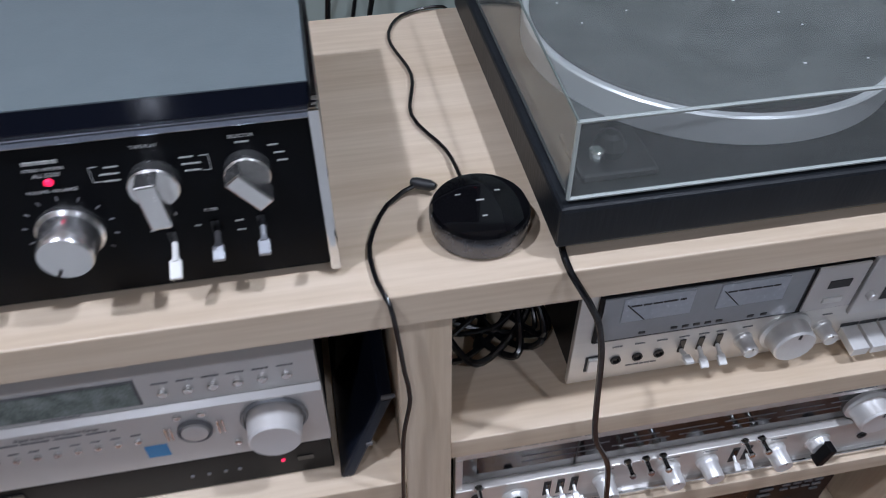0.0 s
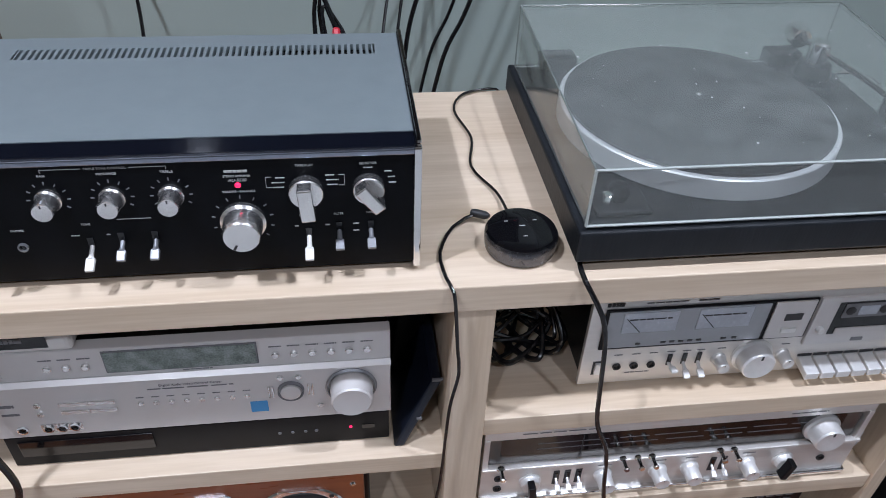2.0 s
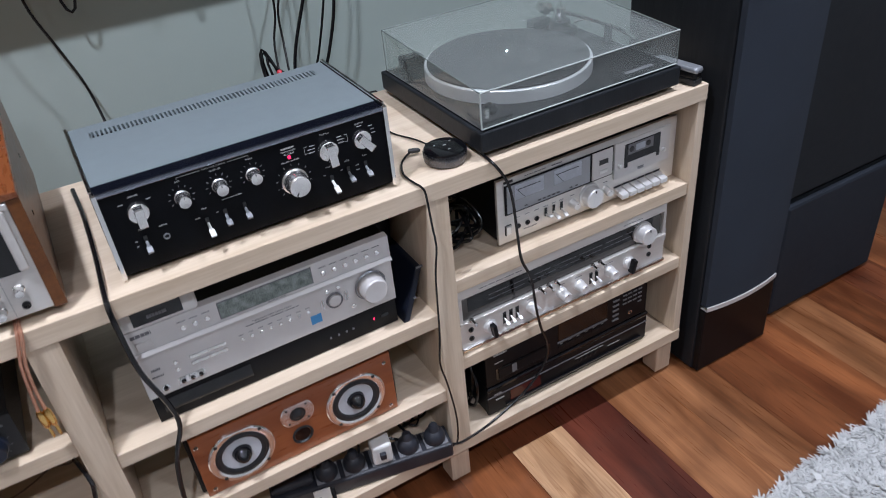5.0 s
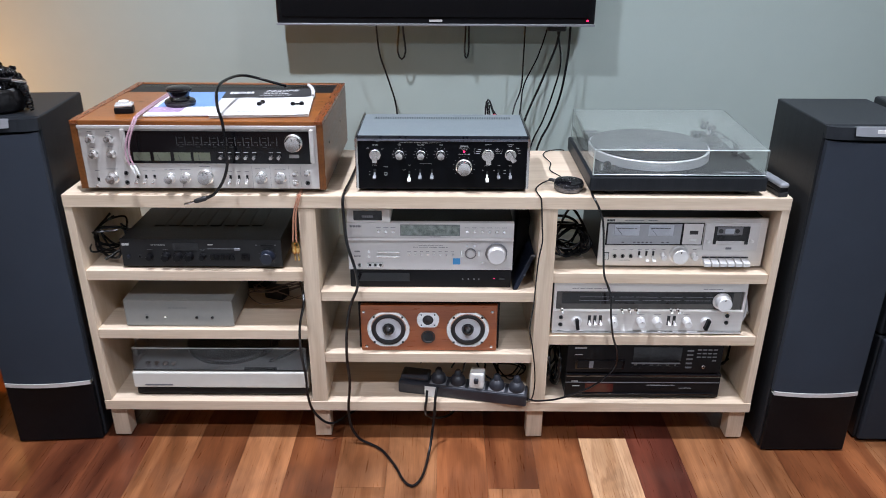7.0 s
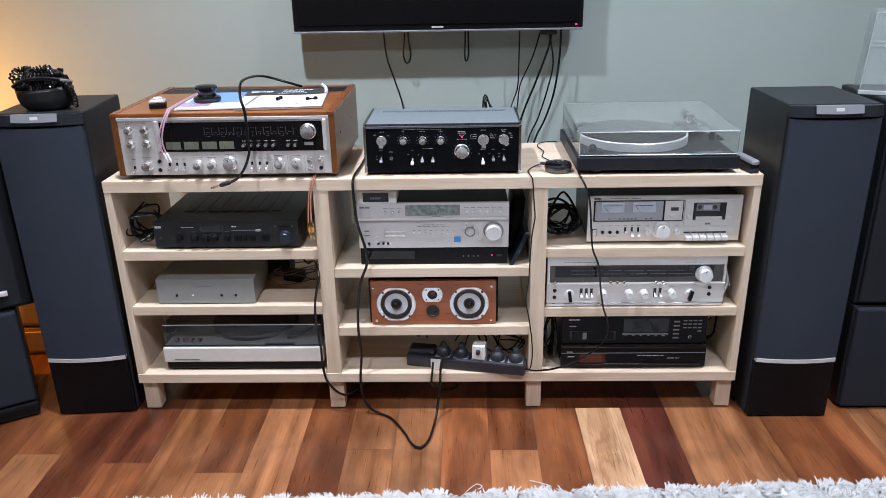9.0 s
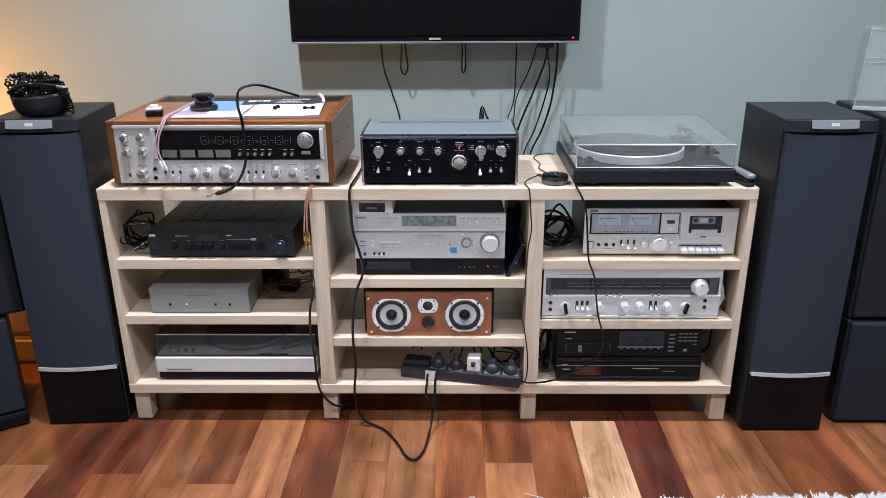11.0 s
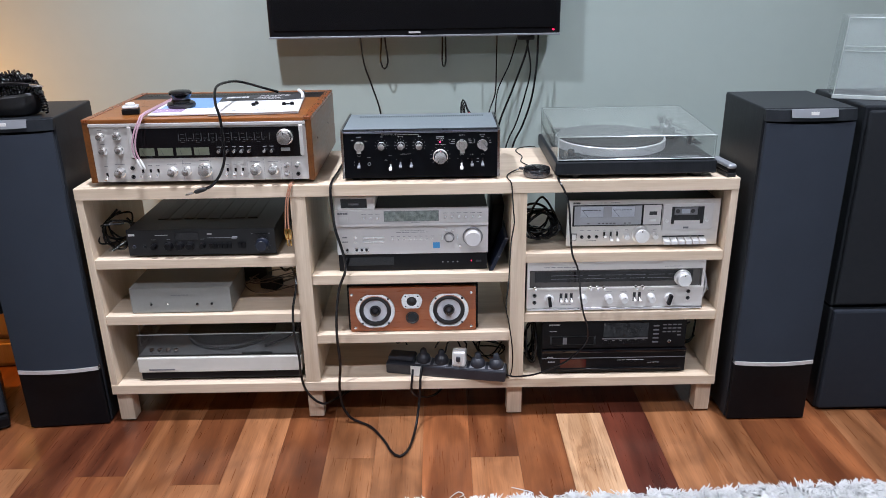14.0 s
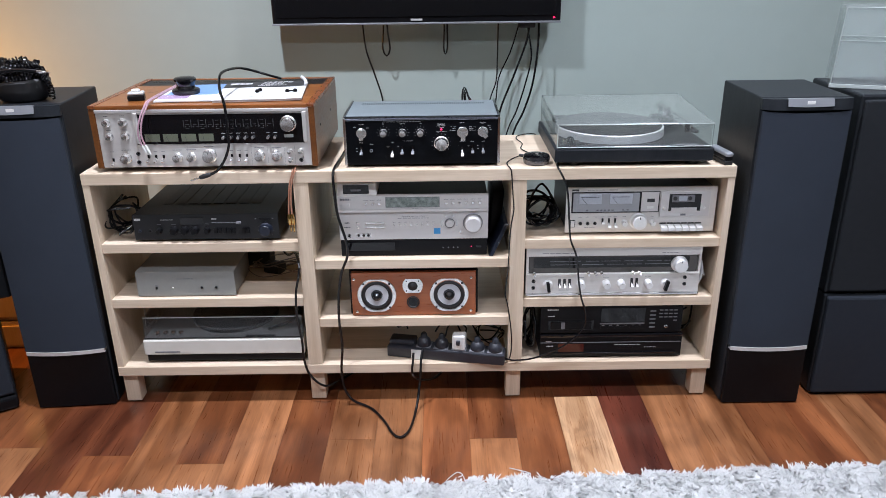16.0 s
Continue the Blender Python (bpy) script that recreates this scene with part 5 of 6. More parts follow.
part("port_hole", lathe(bmesh.new(), [(0.0145, 0.0004), (0.002, 0.0006)], out(x, z), 28), M_GLOSS, ctr)
for u, v in ((0.04, 0.84), (0.945, 0.85), (0.055, 0.10), (0.945, 0.10)):
    part("grille_peg", lathe(bmesh.new(), [(0.0042, 0.0), (0.0042, 0.0012), (0.0018, 0.0028)], out(*F(u, v)), 12), M_CHROME, ctr)

# ---- right bay ----
ZR1, ZR2, ZR3 = 0.529, 0.344, 0.133
W, H, D = 0.428, 0.135, 0.27
F = face_xy(W, H)
M_PALE_METER = mat("pale_meter_card", (0.44, 0.47, 0.52), 0.25, var=0.12, scale=30)
M_PALE_KNOB = mat("satin_aluminium", (0.82, 0.815, 0.80), 0.34, 0.55, var=0.05, scale=40, rough_var=0.03)
deck = thing("cassette_deck", pose(0.657, 0.043, ZR1 + 0.006), "silver cassette deck with twin meters on the upper shelf", "cassette deck")
box_body(deck, W - 0.01, D, H - 0.004, M_BLACK)
part("face_plate", B(-W / 2, W / 2, 0, 0.007, 0, H, bevel=0.001), M_ALU, deck)
part("meter_bezel", B(F(0.036, 0)[0], F(0.62, 0)[0], -0.003, 0, F(0, 0.445)[1], F(0, 0.905)[1], bevel=0.0012), M_BLACK, deck)
part("meter_panel", B(F(0.045, 0)[0], F(0.485, 0)[0], -0.0042, -0.0029, F(0, 0.475)[1], F(0, 0.885)[1]), mat("blue_grey_panel", (0.36, 0.37, 0.39), 0.2, 0.3, var=0.05), deck)
for u0 in (0.085, 0.289):
    me = part("meter", B(F(u0, 0)[0], F(u0 + 0.148, 0)[0], -0.005, -0.0041, F(0, 0.65)[1], F(0, 0.868)[1]), M_PALE_METER, deck, "pale level meter")
    nd = B(-0.0005, 0.0005, -0.0056, -0.0050, 0.0, 0.028)
    nd.transform(Matrix.Translation((F(u0 + 0.05, 0)[0], 0, F(0, 0.655)[1])) @ Matrix.Rotation(radians(-40), 4, "Y"))
    part("needle", nd, M_INK, me)
    bars(deck, F(u0 + 0.074, 0)[0], F(0, 0.80)[1], 0.05, 0.0016, M_INK, y=-0.0053)
for u in (0.14, 0.21, 0.235, 0.26, 0.285, 0.31, 0.38, 0.41):
    part("indicator", B(F(u, 0)[0] - 0.003, F(u, 0)[0] + 0.003, -0.0048, -0.0041, F(0, 0.50)[1], F(0, 0.52)[1]), M_INK, deck)
part("counter_panel", B(F(0.497, 0)[0], F(0.612, 0)[0], -0.005, -0.0029, F(0, 0.47)[1], F(0, 0.895)[1], bevel=0.0006), M_SILVER, deck)
part("counter", B(F(0.535, 0)[0], F(0.585, 0)[0], -0.0056, -0.0048, F(0, 0.68)[1], F(0, 0.755)[1]), M_INK, deck)
part("reset_key", B(F(0.537, 0)[0], F(0.58, 0)[0], -0.007, -0.0048, F(0, 0.54)[1], F(0, 0.59)[1], bevel=0.0006), M_PALE_KNOB, deck)
door = part("cassette_door", B(F(0.626, 0)[0], F(0.955, 0)[0], -0.004, 0, F(0, 0.345)[1], F(0, 0.905)[1], bevel=0.0012), M_SILVER, deck, "silver cassette door")
part("door_window", B(F(0.682, 0)[0], F(0.893, 0)[0], -0.0047, -0.0039, F(0, 0.475)[1], F(0, 0.845)[1]), M_GLOSS, door)
part("cassette", B(F(0.70, 0)[0], F(0.85, 0)[0], -0.0055, -0.0046, F(0, 0.67)[1], F(0, 0.83)[1]), M_GREY_INK, door)
part("cassette_label", B(F(0.745, 0)[0], F(0.80, 0)[0], -0.0060, -0.0054, F(0, 0.70)[1], F(0, 0.80)[1]), M_PALE_METER, door)
for u in (0.72, 0.818):
    part("reel_hub", lathe(bmesh.new(), [(0.006, 0.0055), (0.006, 0.0064), (0.003, 0.0066)], out(*F(u, 0.752)), 14), M_INK, door)
part("head_cover", B(F(0.70, 0)[0], F(0.87, 0)[0], -0.0062, -0.0046, F(0, 0.475)[1], F(0, 0.55)[1], bevel=0.0008), M_SILVER, door)
for u in (0.653, 0.915):
    button(deck, *F(u, 0.545), 0.0045, 0.006, M_PALE_KNOB, -0.004, "door_latch")
part("eject_mark", B(F(0.765, 0)[0], F(0.80, 0)[0], -0.0046, -0.0039, F(0, 0.37)[1], F(0, 0.41)[1]), M_GREY_INK, deck)
knob(deck, *F(0.49, 0.248), 0.0212, 0.022, M_PALE_KNOB, seg=40)
for u in (0.395, 0.583):
    knob(deck, *F(u, 0.22), 0.0078, 0.018, M_PALE_KNOB)
part("power_button", B(F(0.038, 0)[0], F(0.062, 0)[0], -0.004, 0, F(0, 0.14)[1], F(0, 0.27)[1], bevel=0.0008), M_PALE_KNOB, deck)
part("button_well", B(F(0.033, 0)[0], F(0.067, 0)[0], -0.0006, 0.0, F(0, 0.125)[1], F(0, 0.285)[1]), M_INK, deck)
for u in (0.102, 0.151, 0.20):
    jack(deck, *F(u, 0.207), 0.0050, ring=M_RUBBER)
for u in (0.25, 0.293, 0.335):
    lever(deck, *F(u, 0.21), 0.0085, 0.016, 0.021, u > 0.26, M_WHITE_P)
for i in range(6):
    u = 0.656 + 0.0472 * i
    bm = B(F(u, 0)[0] - 0.0085, F(u, 0)[0] + 0.0085, -0.026, 0.0, F(0, 0.10)[1], F(0, 0.175)[1], bevel=0.001)
    for v in bm.verts:
        if v.co.y < -0.015:
            v.co.z -= 0.004
    part("piano_key", bm, M_PALE_KNOB, deck)
    part("key_slot", B(F(u, 0)[0] - 0.0092, F(u, 0)[0] + 0.0092, -0.0006, 0.0, F(0, 0.175)[1], F(0, 0.205)[1]), M_INK, deck)
bars(deck, *F(0.06, 0.945), 0.020, 0.0050, M_INK, name="maker_mark")
bars(deck, *F(0.20, 0.945), 0.05, 0.0012, M_GREY_INK)
bars(deck, *F(0.31, 0.945), 0.024, 0.0018, M_GREY_INK)
for u in (0.10, 0.15, 0.20, 0.25, 0.295, 0.335, 0.395, 0.49, 0.583):
    bars(deck, *F(u, 0.35), 0.010, 0.0011, M_GREY_INK)
bars(deck, *F(0.165, 0.12), 0.03, 0.0012, M_GREY_INK)
feet(deck, W, D, 0.006, 0.016)

W, H, D = 0.508, 0.148, 0.29
F = face_xy(W, H)
tun = thing("stereo_receiver", pose(0.586, 0.018, ZR2 + 0.006), "wide silver receiver with a dark tuning window", "receiver")
box_body(tun, W - 0.01, D, H - 0.004, M_DARKLID, 0.012)
part("upper_rail", B(-W / 2, W / 2, 0, 0.012, H * 0.82, H, bevel=0.001), M_ALU, tun)
part("lower_panel", B(-W / 2, W / 2, 0, 0.012, 0.004, H * 0.42, bevel=0.001), M_ALU, tun)
part("bottom_rail", B(-W / 2, W / 2, -0.006, 0.012, -0.002, 0.006, bevel=0.002), M_CHROME, tun)
part("ledge", B(-W / 2, W / 2, -0.004, 0.012, H * 0.42, H * 0.455, bevel=0.001), M_ALU, tun)
part("dial_glass", B(-W / 2 + 0.005, W / 2 - 0.010, 0.005, 0.0118, H * 0.455, H * 0.82), mat("smoked_dial", (0.075, 0.068, 0.062), 0.12, var=0.2, scale=12, rough_var=0.03), tun, "smoked tuning window")
part("dial_scale", B(F(0.045, 0)[0], F(0.935, 0)[0], 0.0042, 0.0052, H * 0.565, H * 0.78), M_GLOSS, tun)
for u in (0.0, 0.985):
    part("end_cap", B(F(u, 0)[0], F(u + 0.015, 0)[0], -0.001, 0.012, H * 0.42, H * 0.83, bevel=0.001), M_ALU, tun)
part("dial_pointer", B(F(0.247, 0)[0], F(0.25, 0)[0], 0.0036, 0.0044, H * 0.47, H * 0.78), M_INK, tun)
bars(tun, F(0.49, 0)[0], H * 0.70, 0.36, 0.0012, M_GREY_INK, y=0.0040)
bars(tun, F(0.49, 0)[0], H * 0.63, 0.36, 0.0012, M_GREY_INK, y=0.0040)
knob(tun, *F(0.877, 0.628), 0.0205, 0.026, M_PALE_KNOB, seg=40, y=0.004)
for u in (0.046, 0.356, 0.395, 0.432, 0.612, 0.649):
    b = bmesh.new()
    lathe(b, [(0.0045, 0), (0.005, 0.003), (0.0028, 0.005), (0.0026, 0.014), (0.004, 0.018), (0.003, 0.0195)], out(*F(u, 0.475), -0.003), 14)
    part("mini_toggle", b, M_CHROME, tun, smooth=True)
for u, r in ((0.318, 0.0105), (0.463, 0.0105), (0.549, 0.0105), (0.704, 0.0105)):
    knob(tun, *F(u, 0.235), r, 0.024, M_PALE_KNOB)
    bars(tun, *F(u, 0.365), 0.018, 0.0011, M_GREY_INK)
for u, a in ((0.128, 8), (0.808, -14)):
    kb = knob(tun, *F(u, 0.225), 0.0125, 0.010, M_PALE_KNOB, mark=False)
    b = B(-0.0045, 0.0045, -0.017, 0.013, 0.008, 0.022, bevel=0.0015)
    b.transform(out(*F(u, 0.225)) @ Matrix.Rotation(radians(a), 4, "Z"))
    part("pointer_grip", b, M_BLACK, kb, "black pointer grip")
for u in (0.195, 0.224, 0.253, 0.611, 0.640):
    part("slot_rim", B(F(u, 0)[0] - 0.004, F(u, 0)[0] + 0.004, -0.0006, 0.0, F(0, 0.15)[1], F(0, 0.34)[1]), M_INK, tun)
    lever(tun, *F(u, 0.235), 0.0070, 0.012, 0.017, True, M_PALE_KNOB)
for u, v in ((0.045, 0.30), (0.045, 0.155), (0.916, 0.345), (0.916, 0.205)):
    jack(tun, *F(u, v), 0.0055, ring=M_RUBBER)
bars(tun, *F(0.19, 0.885), 0.10, 0.0013, M_GREY_INK)
bars(tun, *F(0.82, 0.875), 0.05, 0.0012, M_GREY_INK)
bars(tun, *F(0.224, 0.10), 0.03, 0.0011, M_GREY_INK)
feet(tun, W, D, 0.006, 0.016)

W, H, D = 0.430, 0.078, 0.28
F = face_xy(W, H)
cd2 = thing("disc_changer", pose(0.597, 0.022, ZR3 + 0.006), "black disc player beneath another on the bottom board", "disc player")
box_body(cd2, W, D, H, M_BLACK)
part("face_plate", B(-W / 2, W / 2, 0, 0.008, 0, H - 0.004, bevel=0.001), M_BLACK, cd2)
part("upper_bevel", B(-W / 2, W / 2, -0.004, 0.006, H - 0.012, H - 0.001, bevel=0.003), M_GLOSS, cd2)
part("trim_line", B(-W / 2, W / 2, -0.0012, 0.0, H * 0.60, H * 0.625), M_GREY_INK, cd2)
part("window", B(F(0.13, 0)[0], F(0.31, 0)[0], -0.001, 0.0, F(0, 0.20)[1], F(0, 0.56)[1]), mat("deep_red_window", (0.06, 0.012, 0.010), 0.1), cd2)
part("lower_ledge", B(F(0.10, 0)[0], F(0.96, 0)[0], -0.005, 0.0, F(0, 0.12)[1], F(0, 0.18)[1], bevel=0.001), M_GLOSS, cd2)
for u in (0.56, 0.59, 0.62, 0.65):
    button(cd2, *F(u, 0.38), 0.004, 0.002, M_BLACK)
bars(cd2, *F(0.06, 0.66), 0.018, 0.003)
bars(cd2, *F(0.07, 0.46), 0.02, 0.003)
bars(cd2, *F(0.78, 0.38), 0.035, 0.0012)
bars(cd2, *F(0.62, 0.50), 0.08, 0.0012)
feet(cd2, W, D, 0.006, 0.014)

W, H, D = 0.424, 0.088, 0.28
F = face_xy(W, H)
cd1 = thing("cd_player", pose(0.593, 0.020, ZR3 + 0.006 + 0.078 + 0.004), "black compact disc player stacked on a disc changer", "disc player")
box_body(cd1, W, D, H, M_BLACK)
part("face_plate", B(-W / 2, W / 2, 0, 0.008, 0, H, bevel=0.001), M_BLACK, cd1)
part("tray_recess", B(F(0.055, 0)[0], F(0.375, 0)[0], -0.001, 0.0, F(0, 0.12)[1], F(0, 0.47)[1]), M_GLOSS, cd1)
part("tray_front", B(F(0.07, 0)[0], F(0.36, 0)[0], -0.003, 0.0, F(0, 0.15)[1], F(0, 0.44)[1], bevel=0.0008), M_BLACK, cd1)
part("tray_badge", B(F(0.145, 0)[0], F(0.172, 0)[0], -0.0036, -0.0029, F(0, 0.17)[1], F(0, 0.42)[1]), M_GREY_INK, cd1)
part("display", B(F(0.425, 0)[0], F(0.735, 0)[0], -0.0012, 0.0, F(0, 0.40)[1], F(0, 0.92)[1]), M_GLOSS, cd1)
part("key_strip", B(F(0.42, 0)[0], F(0.735, 0)[0], -0.002, 0.0, F(0, 0.32)[1], F(0, 0.365)[1], bevel=0.0004), M_GREY_INK, cd1)
for i in range(6):
    part("key", B(F(0.425 + 0.052 * i, 0)[0], F(0.465 + 0.052 * i, 0)[0], -0.002, 0.0, F(0, 0.14)[1], F(0, 0.24)[1], bevel=0.0005), M_BLACK, cd1)
    bars(cd1, *F(0.445 + 0.052 * i, 0.275), 0.008, 0.0010)
for i in range(5):
    part("key", B(F(0.77, 0)[0], F(0.81, 0)[0], -0.002, 0.0, F(0, 0.17 + 0.15 * i)[1], F(0, 0.22 + 0.15 * i)[1], bevel=0.0005), M_GREY_INK, cd1)
for i in range(4):
    for j in range(4):
        if i or j > 2:
            part("key", B(F(0.835 + 0.034 * j, 0)[0], F(0.86 + 0.034 * j, 0)[0], -0.0018, 0.0, F(0, 0.42 + 0.13 * i)[1], F(0, 0.46 + 0.13 * i)[1], bevel=0.0004), M_GREY_INK, cd1)
jack(cd1, *F(0.887, 0.22), 0.0050, ring=M_CHROME)
bars(cd1, *F(0.085, 0.88), 0.032, 0.0042, name="maker_mark")
bars(cd1, *F(0.075, 0.64), 0.02, 0.002)
feet(cd1, W, D, 0.0035, 0.014)

# ---- cables ----
def cable(pts, r, label, material=None, name="cable", category="cable", step=0.012):
    o = Vector(pts[0])
    t = thing(name, Matrix.Translation(o), label, category)
    part("sheath", tube(bmesh.new(), [Vector(p) - o for p in pts], r, 8, step), material or M_CABLE, t, smooth=True)
    return t


def plug(t, a, b, r, material, name="plug"):
    """A tapered plug between two world points, as a part of t."""
    o = t.matrix_world.translation
    a, b = Vector(a) - o, Vector(b) - o
    m = Matrix.Translation(a) @ (b - a).to_track_quat("Z", "Y").to_matrix().to_4x4()
    L = (b - a).length
    return part(name, lathe(bmesh.new(), [(r * 0.6, 0), (r, L * 0.2), (r, L * 0.75), (r * 0.8, L * 0.95), (r * 0.5, L)], m, 14), material, t, smooth=True)


WY = 0.60
HANG = "black cable hanging from the television down the wall"
cable([(-0.166, WY, 1.10), (-0.164, WY, 1.06), (-0.156, WY, 0.984), (-0.133, WY, 0.91), (-0.109, WY, 0.823), (-0.10, 0.55, 0.72), (-0.10, 0.5, 0.60)], 0.0027, HANG)
cable([(-0.094, WY, 1.10), (-0.097, WY, 1.05), (-0.101, WY, 0.991), (-0.089, WY, 0.968), (-0.077, WY, 0.99), (-0.083, WY, 1.05), (-0.085, WY, 1.10)], 0.0028, "short loop of black cable under the television")
cable([(0.105, WY, 1.10), (0.105, WY, 1.05), (0.103, WY, 0.991), (0.108, WY, 0.972), (0.115, WY, 0.991), (0.115, WY, 1.05), (0.114, WY, 1.10)], 0.0028, "short loop of black cable under the television")
cable([(0.284, WY, 1.10), (0.284, WY, 1.05), (0.283, WY, 0.963), (0.280, WY, 0.881), (0.259, 0.58, 0.823), (0.24, 0.52, 0.74)], 0.0024, HANG)
cable([(0.36, WY, 1.10), (0.349, WY, 1.052), (0.326, WY, 0.976), (0.289, WY, 0.892), (0.279, 0.58, 0.821), (0.26, 0.52, 0.73)], 0.0024, HANG)
cable([(0.39, 0.59, 1.10), (0.386, 0.585, 1.057), (0.376, 0.58, 1.007), (0.340, 0.58, 0.906), (0.291, 0.57, 0.779), (0.27, 0.53, 0.66)], 0.0036, HANG)
cable([(0.375, 0.59, 1.10), (0.382, 0.585, 1.05), (0.395, 0.58, 0.963), (0.378, 0.58, 0.875), (0.350, 0.58, 0.782), (0.320, 0.57, 0.717), (0.29, 0.54, 0.6)], 0.0027, HANG)
cable([(0.418, 0.59, 1.10), (0.418, 0.585, 1.06), (0.415, 0.58, 0.977), (0.401, 0.58, 0.868), (0.373, 0.58, 0.777), (0.342, 0.57, 0.714), (0.31, 0.54, 0.6)], 0.0036, HANG)
hub = thing("cable_gland", pose(0.385, 0.585, 1.062), "dark bunch of connectors under the television", "connector")
part("block", B(-0.035, 0.020, -0.014, 0.014, -0.006, 0.016, bevel=0.005), M_RUBBER, hub)
# a small bunch of leads standing up behind the amplifier
for dx, dy, r in ((0.0, 0.0, 0.0026), (0.009, 0.010, 0.0022), (0.015, -0.006, 0.0022)):
    cable([(0.160 + dx, 0.276, 0.80), (0.157 + dx, 0.300 + dy, 0.835), (0.156 + dx * 0.6, 0.318 + dy, 0.885), (0.162 + dx * 0.5, 0.322 + dy, 0.908 - dx), (0.172 + dx * 0.3, 0.318 + dy, 0.890 - dx), (0.183 + dx, 0.305 + dy, 0.85), (0.190 + dx, 0.276, 0.79)], r, "thin black lead looped up behind the amplifier")
ph = thing("phono_plug", pose(0.180, 0.296, 0.857, -40, 0, 0), "red phono plug behind the amplifier", "plug")
part("collar", lathe(bmesh.new(), [(0.004, 0), (0.0045, 0.002), (0.0045, 0.016), (0.003, 0.018)], Matrix(), 12), mat("red_plastic", (0.55, 0.02, 0.04), 0.4), ph)

# mains lead: from behind the amplifier, down the front, across the floor and up to the power board
FX = -0.016
mains = cable([(-0.198, 0.36, 0.746), (-0.196, 0.25, 0.745), (-0.199, 0.12, 0.745), (-0.204, 0.02, 0.7452), (-0.206, FX + 0.004, 0.733), (-0.205, FX, 0.69), (-0.200, FX, 0.62), (-0.182, FX, 0.545), (-0.179, FX, 0.498),
               (-0.200, FX, 0.442), (-0.212, FX, 0.370), (-0.216, FX, 0.290), (-0.212, FX, 0.205), (-0.219, FX, 0.125), (-0.214, FX, 0.060), (-0.192, FX, 0.018), (-0.165, -0.02, 0.0055), (-0.127, -0.049, 0.0048),
               (-0.086, -0.116, 0.0048), (-0.062, -0.170, 0.0048), (-0.037, -0.192, 0.0048), (-0.012, -0.156, 0.006), (0.004, -0.070, 0.014), (0.013, -0.026, 0.055), (0.019, -0.016, 0.112), (0.021, -0.008, 0.150), (0.026, 0.012, 0.176)],
              0.0039, "thick black mains lead draped down to the floor")
cable([(-0.44, 0.30, 0.40), (-0.40, 0.22, 0.405), (-0.352, 0.10, 0.46), (-0.322, -0.004, 0.468), (-0.323, -0.008, 0.440), (-0.337, -0.008, 0.377), (-0.340, -0.008, 0.300), (-0.332, -0.008, 0.221), (-0.331, -0.008, 0.160), (-0.317, -0.008, 0.104),
       (-0.276, -0.004, 0.062), (-0.235, 0.05, 0.050), (-0.16, 0.16, 0.045), (-0.05, 0.3, 0.06)], 0.0036, "black lead running down past the shelf unit's leg")
cable([(-0.002, 0.010, 0.165), (-0.004, -0.006, 0.140), (-0.007, -0.006, 0.105), (0.010, 0.02, 0.066), (0.060, 0.06, 0.046), (0.10, 0.14, 0.05), (0.13, 0.26, 0.07)], 0.0036, "black lead hanging below the bottom board")
# leads of the streaming puck
c = cable([(0.41, 0.405, 0.72), (0.392, 0.400, 0.742), (0.345, 0.385, 0.7435), (0.326, 0.340, 0.7435), (0.338, 0.270, 0.7435), (0.328, 0.205, 0.7435), (0.348, 0.150, 0.744), (0.352, 0.100, 0.750)], 0.0017, "thin black lead of the streaming puck")
c = cable([(0.331, 0.098, 0.750), (0.318, 0.104, 0.750), (0.291, 0.090, 0.744), (0.273, 0.050, 0.7435), (0.274, 0.012, 0.7435), (0.280, -0.005, 0.738), (0.284, -0.006, 0.70), (0.287, -0.006, 0.660), (0.290, -0.006, 0.625), (0.283, -0.006, 0.575), (0.280, -0.006, 0.520),
           (0.277, -0.006, 0.440), (0.271, -0.006, 0.372), (0.280, -0.006, 0.320), (0.290, -0.006, 0.250), (0.293, -0.006, 0.190), (0.285, -0.010, 0.150), (0.262, -0.012, 0.158), (0.235, 0.0, 0.185)], 0.0019, "thin black lead hanging down the divider")
plug(c, (0.330, 0.098, 0.750), (0.312, 0.107, 0.750), 0.0045, M_RUBBER)
# turntable lead
cable([(0.44, 0.20, 0.7445), (0.415, 0.06, 0.7445), (0.407, 0.008, 0.7450), (0.412, -0.010, 0.736), (0.428, -0.016, 0.705), (0.437, -0.018, 0.665), (0.444, -0.018, 0.590), (0.451, -0.018, 0.535), (0.470, -0.018, 0.485), (0.481, -0.018, 0.405),
       (0.491, -0.018, 0.354), (0.506, -0.016, 0.306), (0.503, -0.012, 0.252), (0.452, -0.010, 0.196), (0.374, -0.008, 0.156), (0.320, -0.010, 0.147), (0.28, -0.012, 0.152), (0.24, 0.0, 0.178)], 0.0027, "black lead falling from the turntable past three shelves")
# copper leads with gold plugs
for dx in (0.0, 0.009):
    c = cable([(-0.317 + dx * 0.5, 0.10, 0.7440), (-0.316 + dx * 0.5, 0.010, 0.7445), (-0.318 + dx * 0.6, -0.008, 0.736), (-0.328 + dx * 0.6, -0.012, 0.700), (-0.333 + dx * 0.7, -0.012, 0.655), (-0.336 + dx, -0.012, 0.620)], 0.0024, "copper lead with a gold plug hanging over the edge", M_COPPER)
    plug(c, (-0.336 + dx, -0.012, 0.622), (-0.334 + dx, -0.012, 0.590), 0.0052, M_GOLD)
    plug(c, (-0.334 + dx, -0.012, 0.590), (-0.333 + dx, -0.012, 0.570), 0.0022, M_GOLD, "pin")
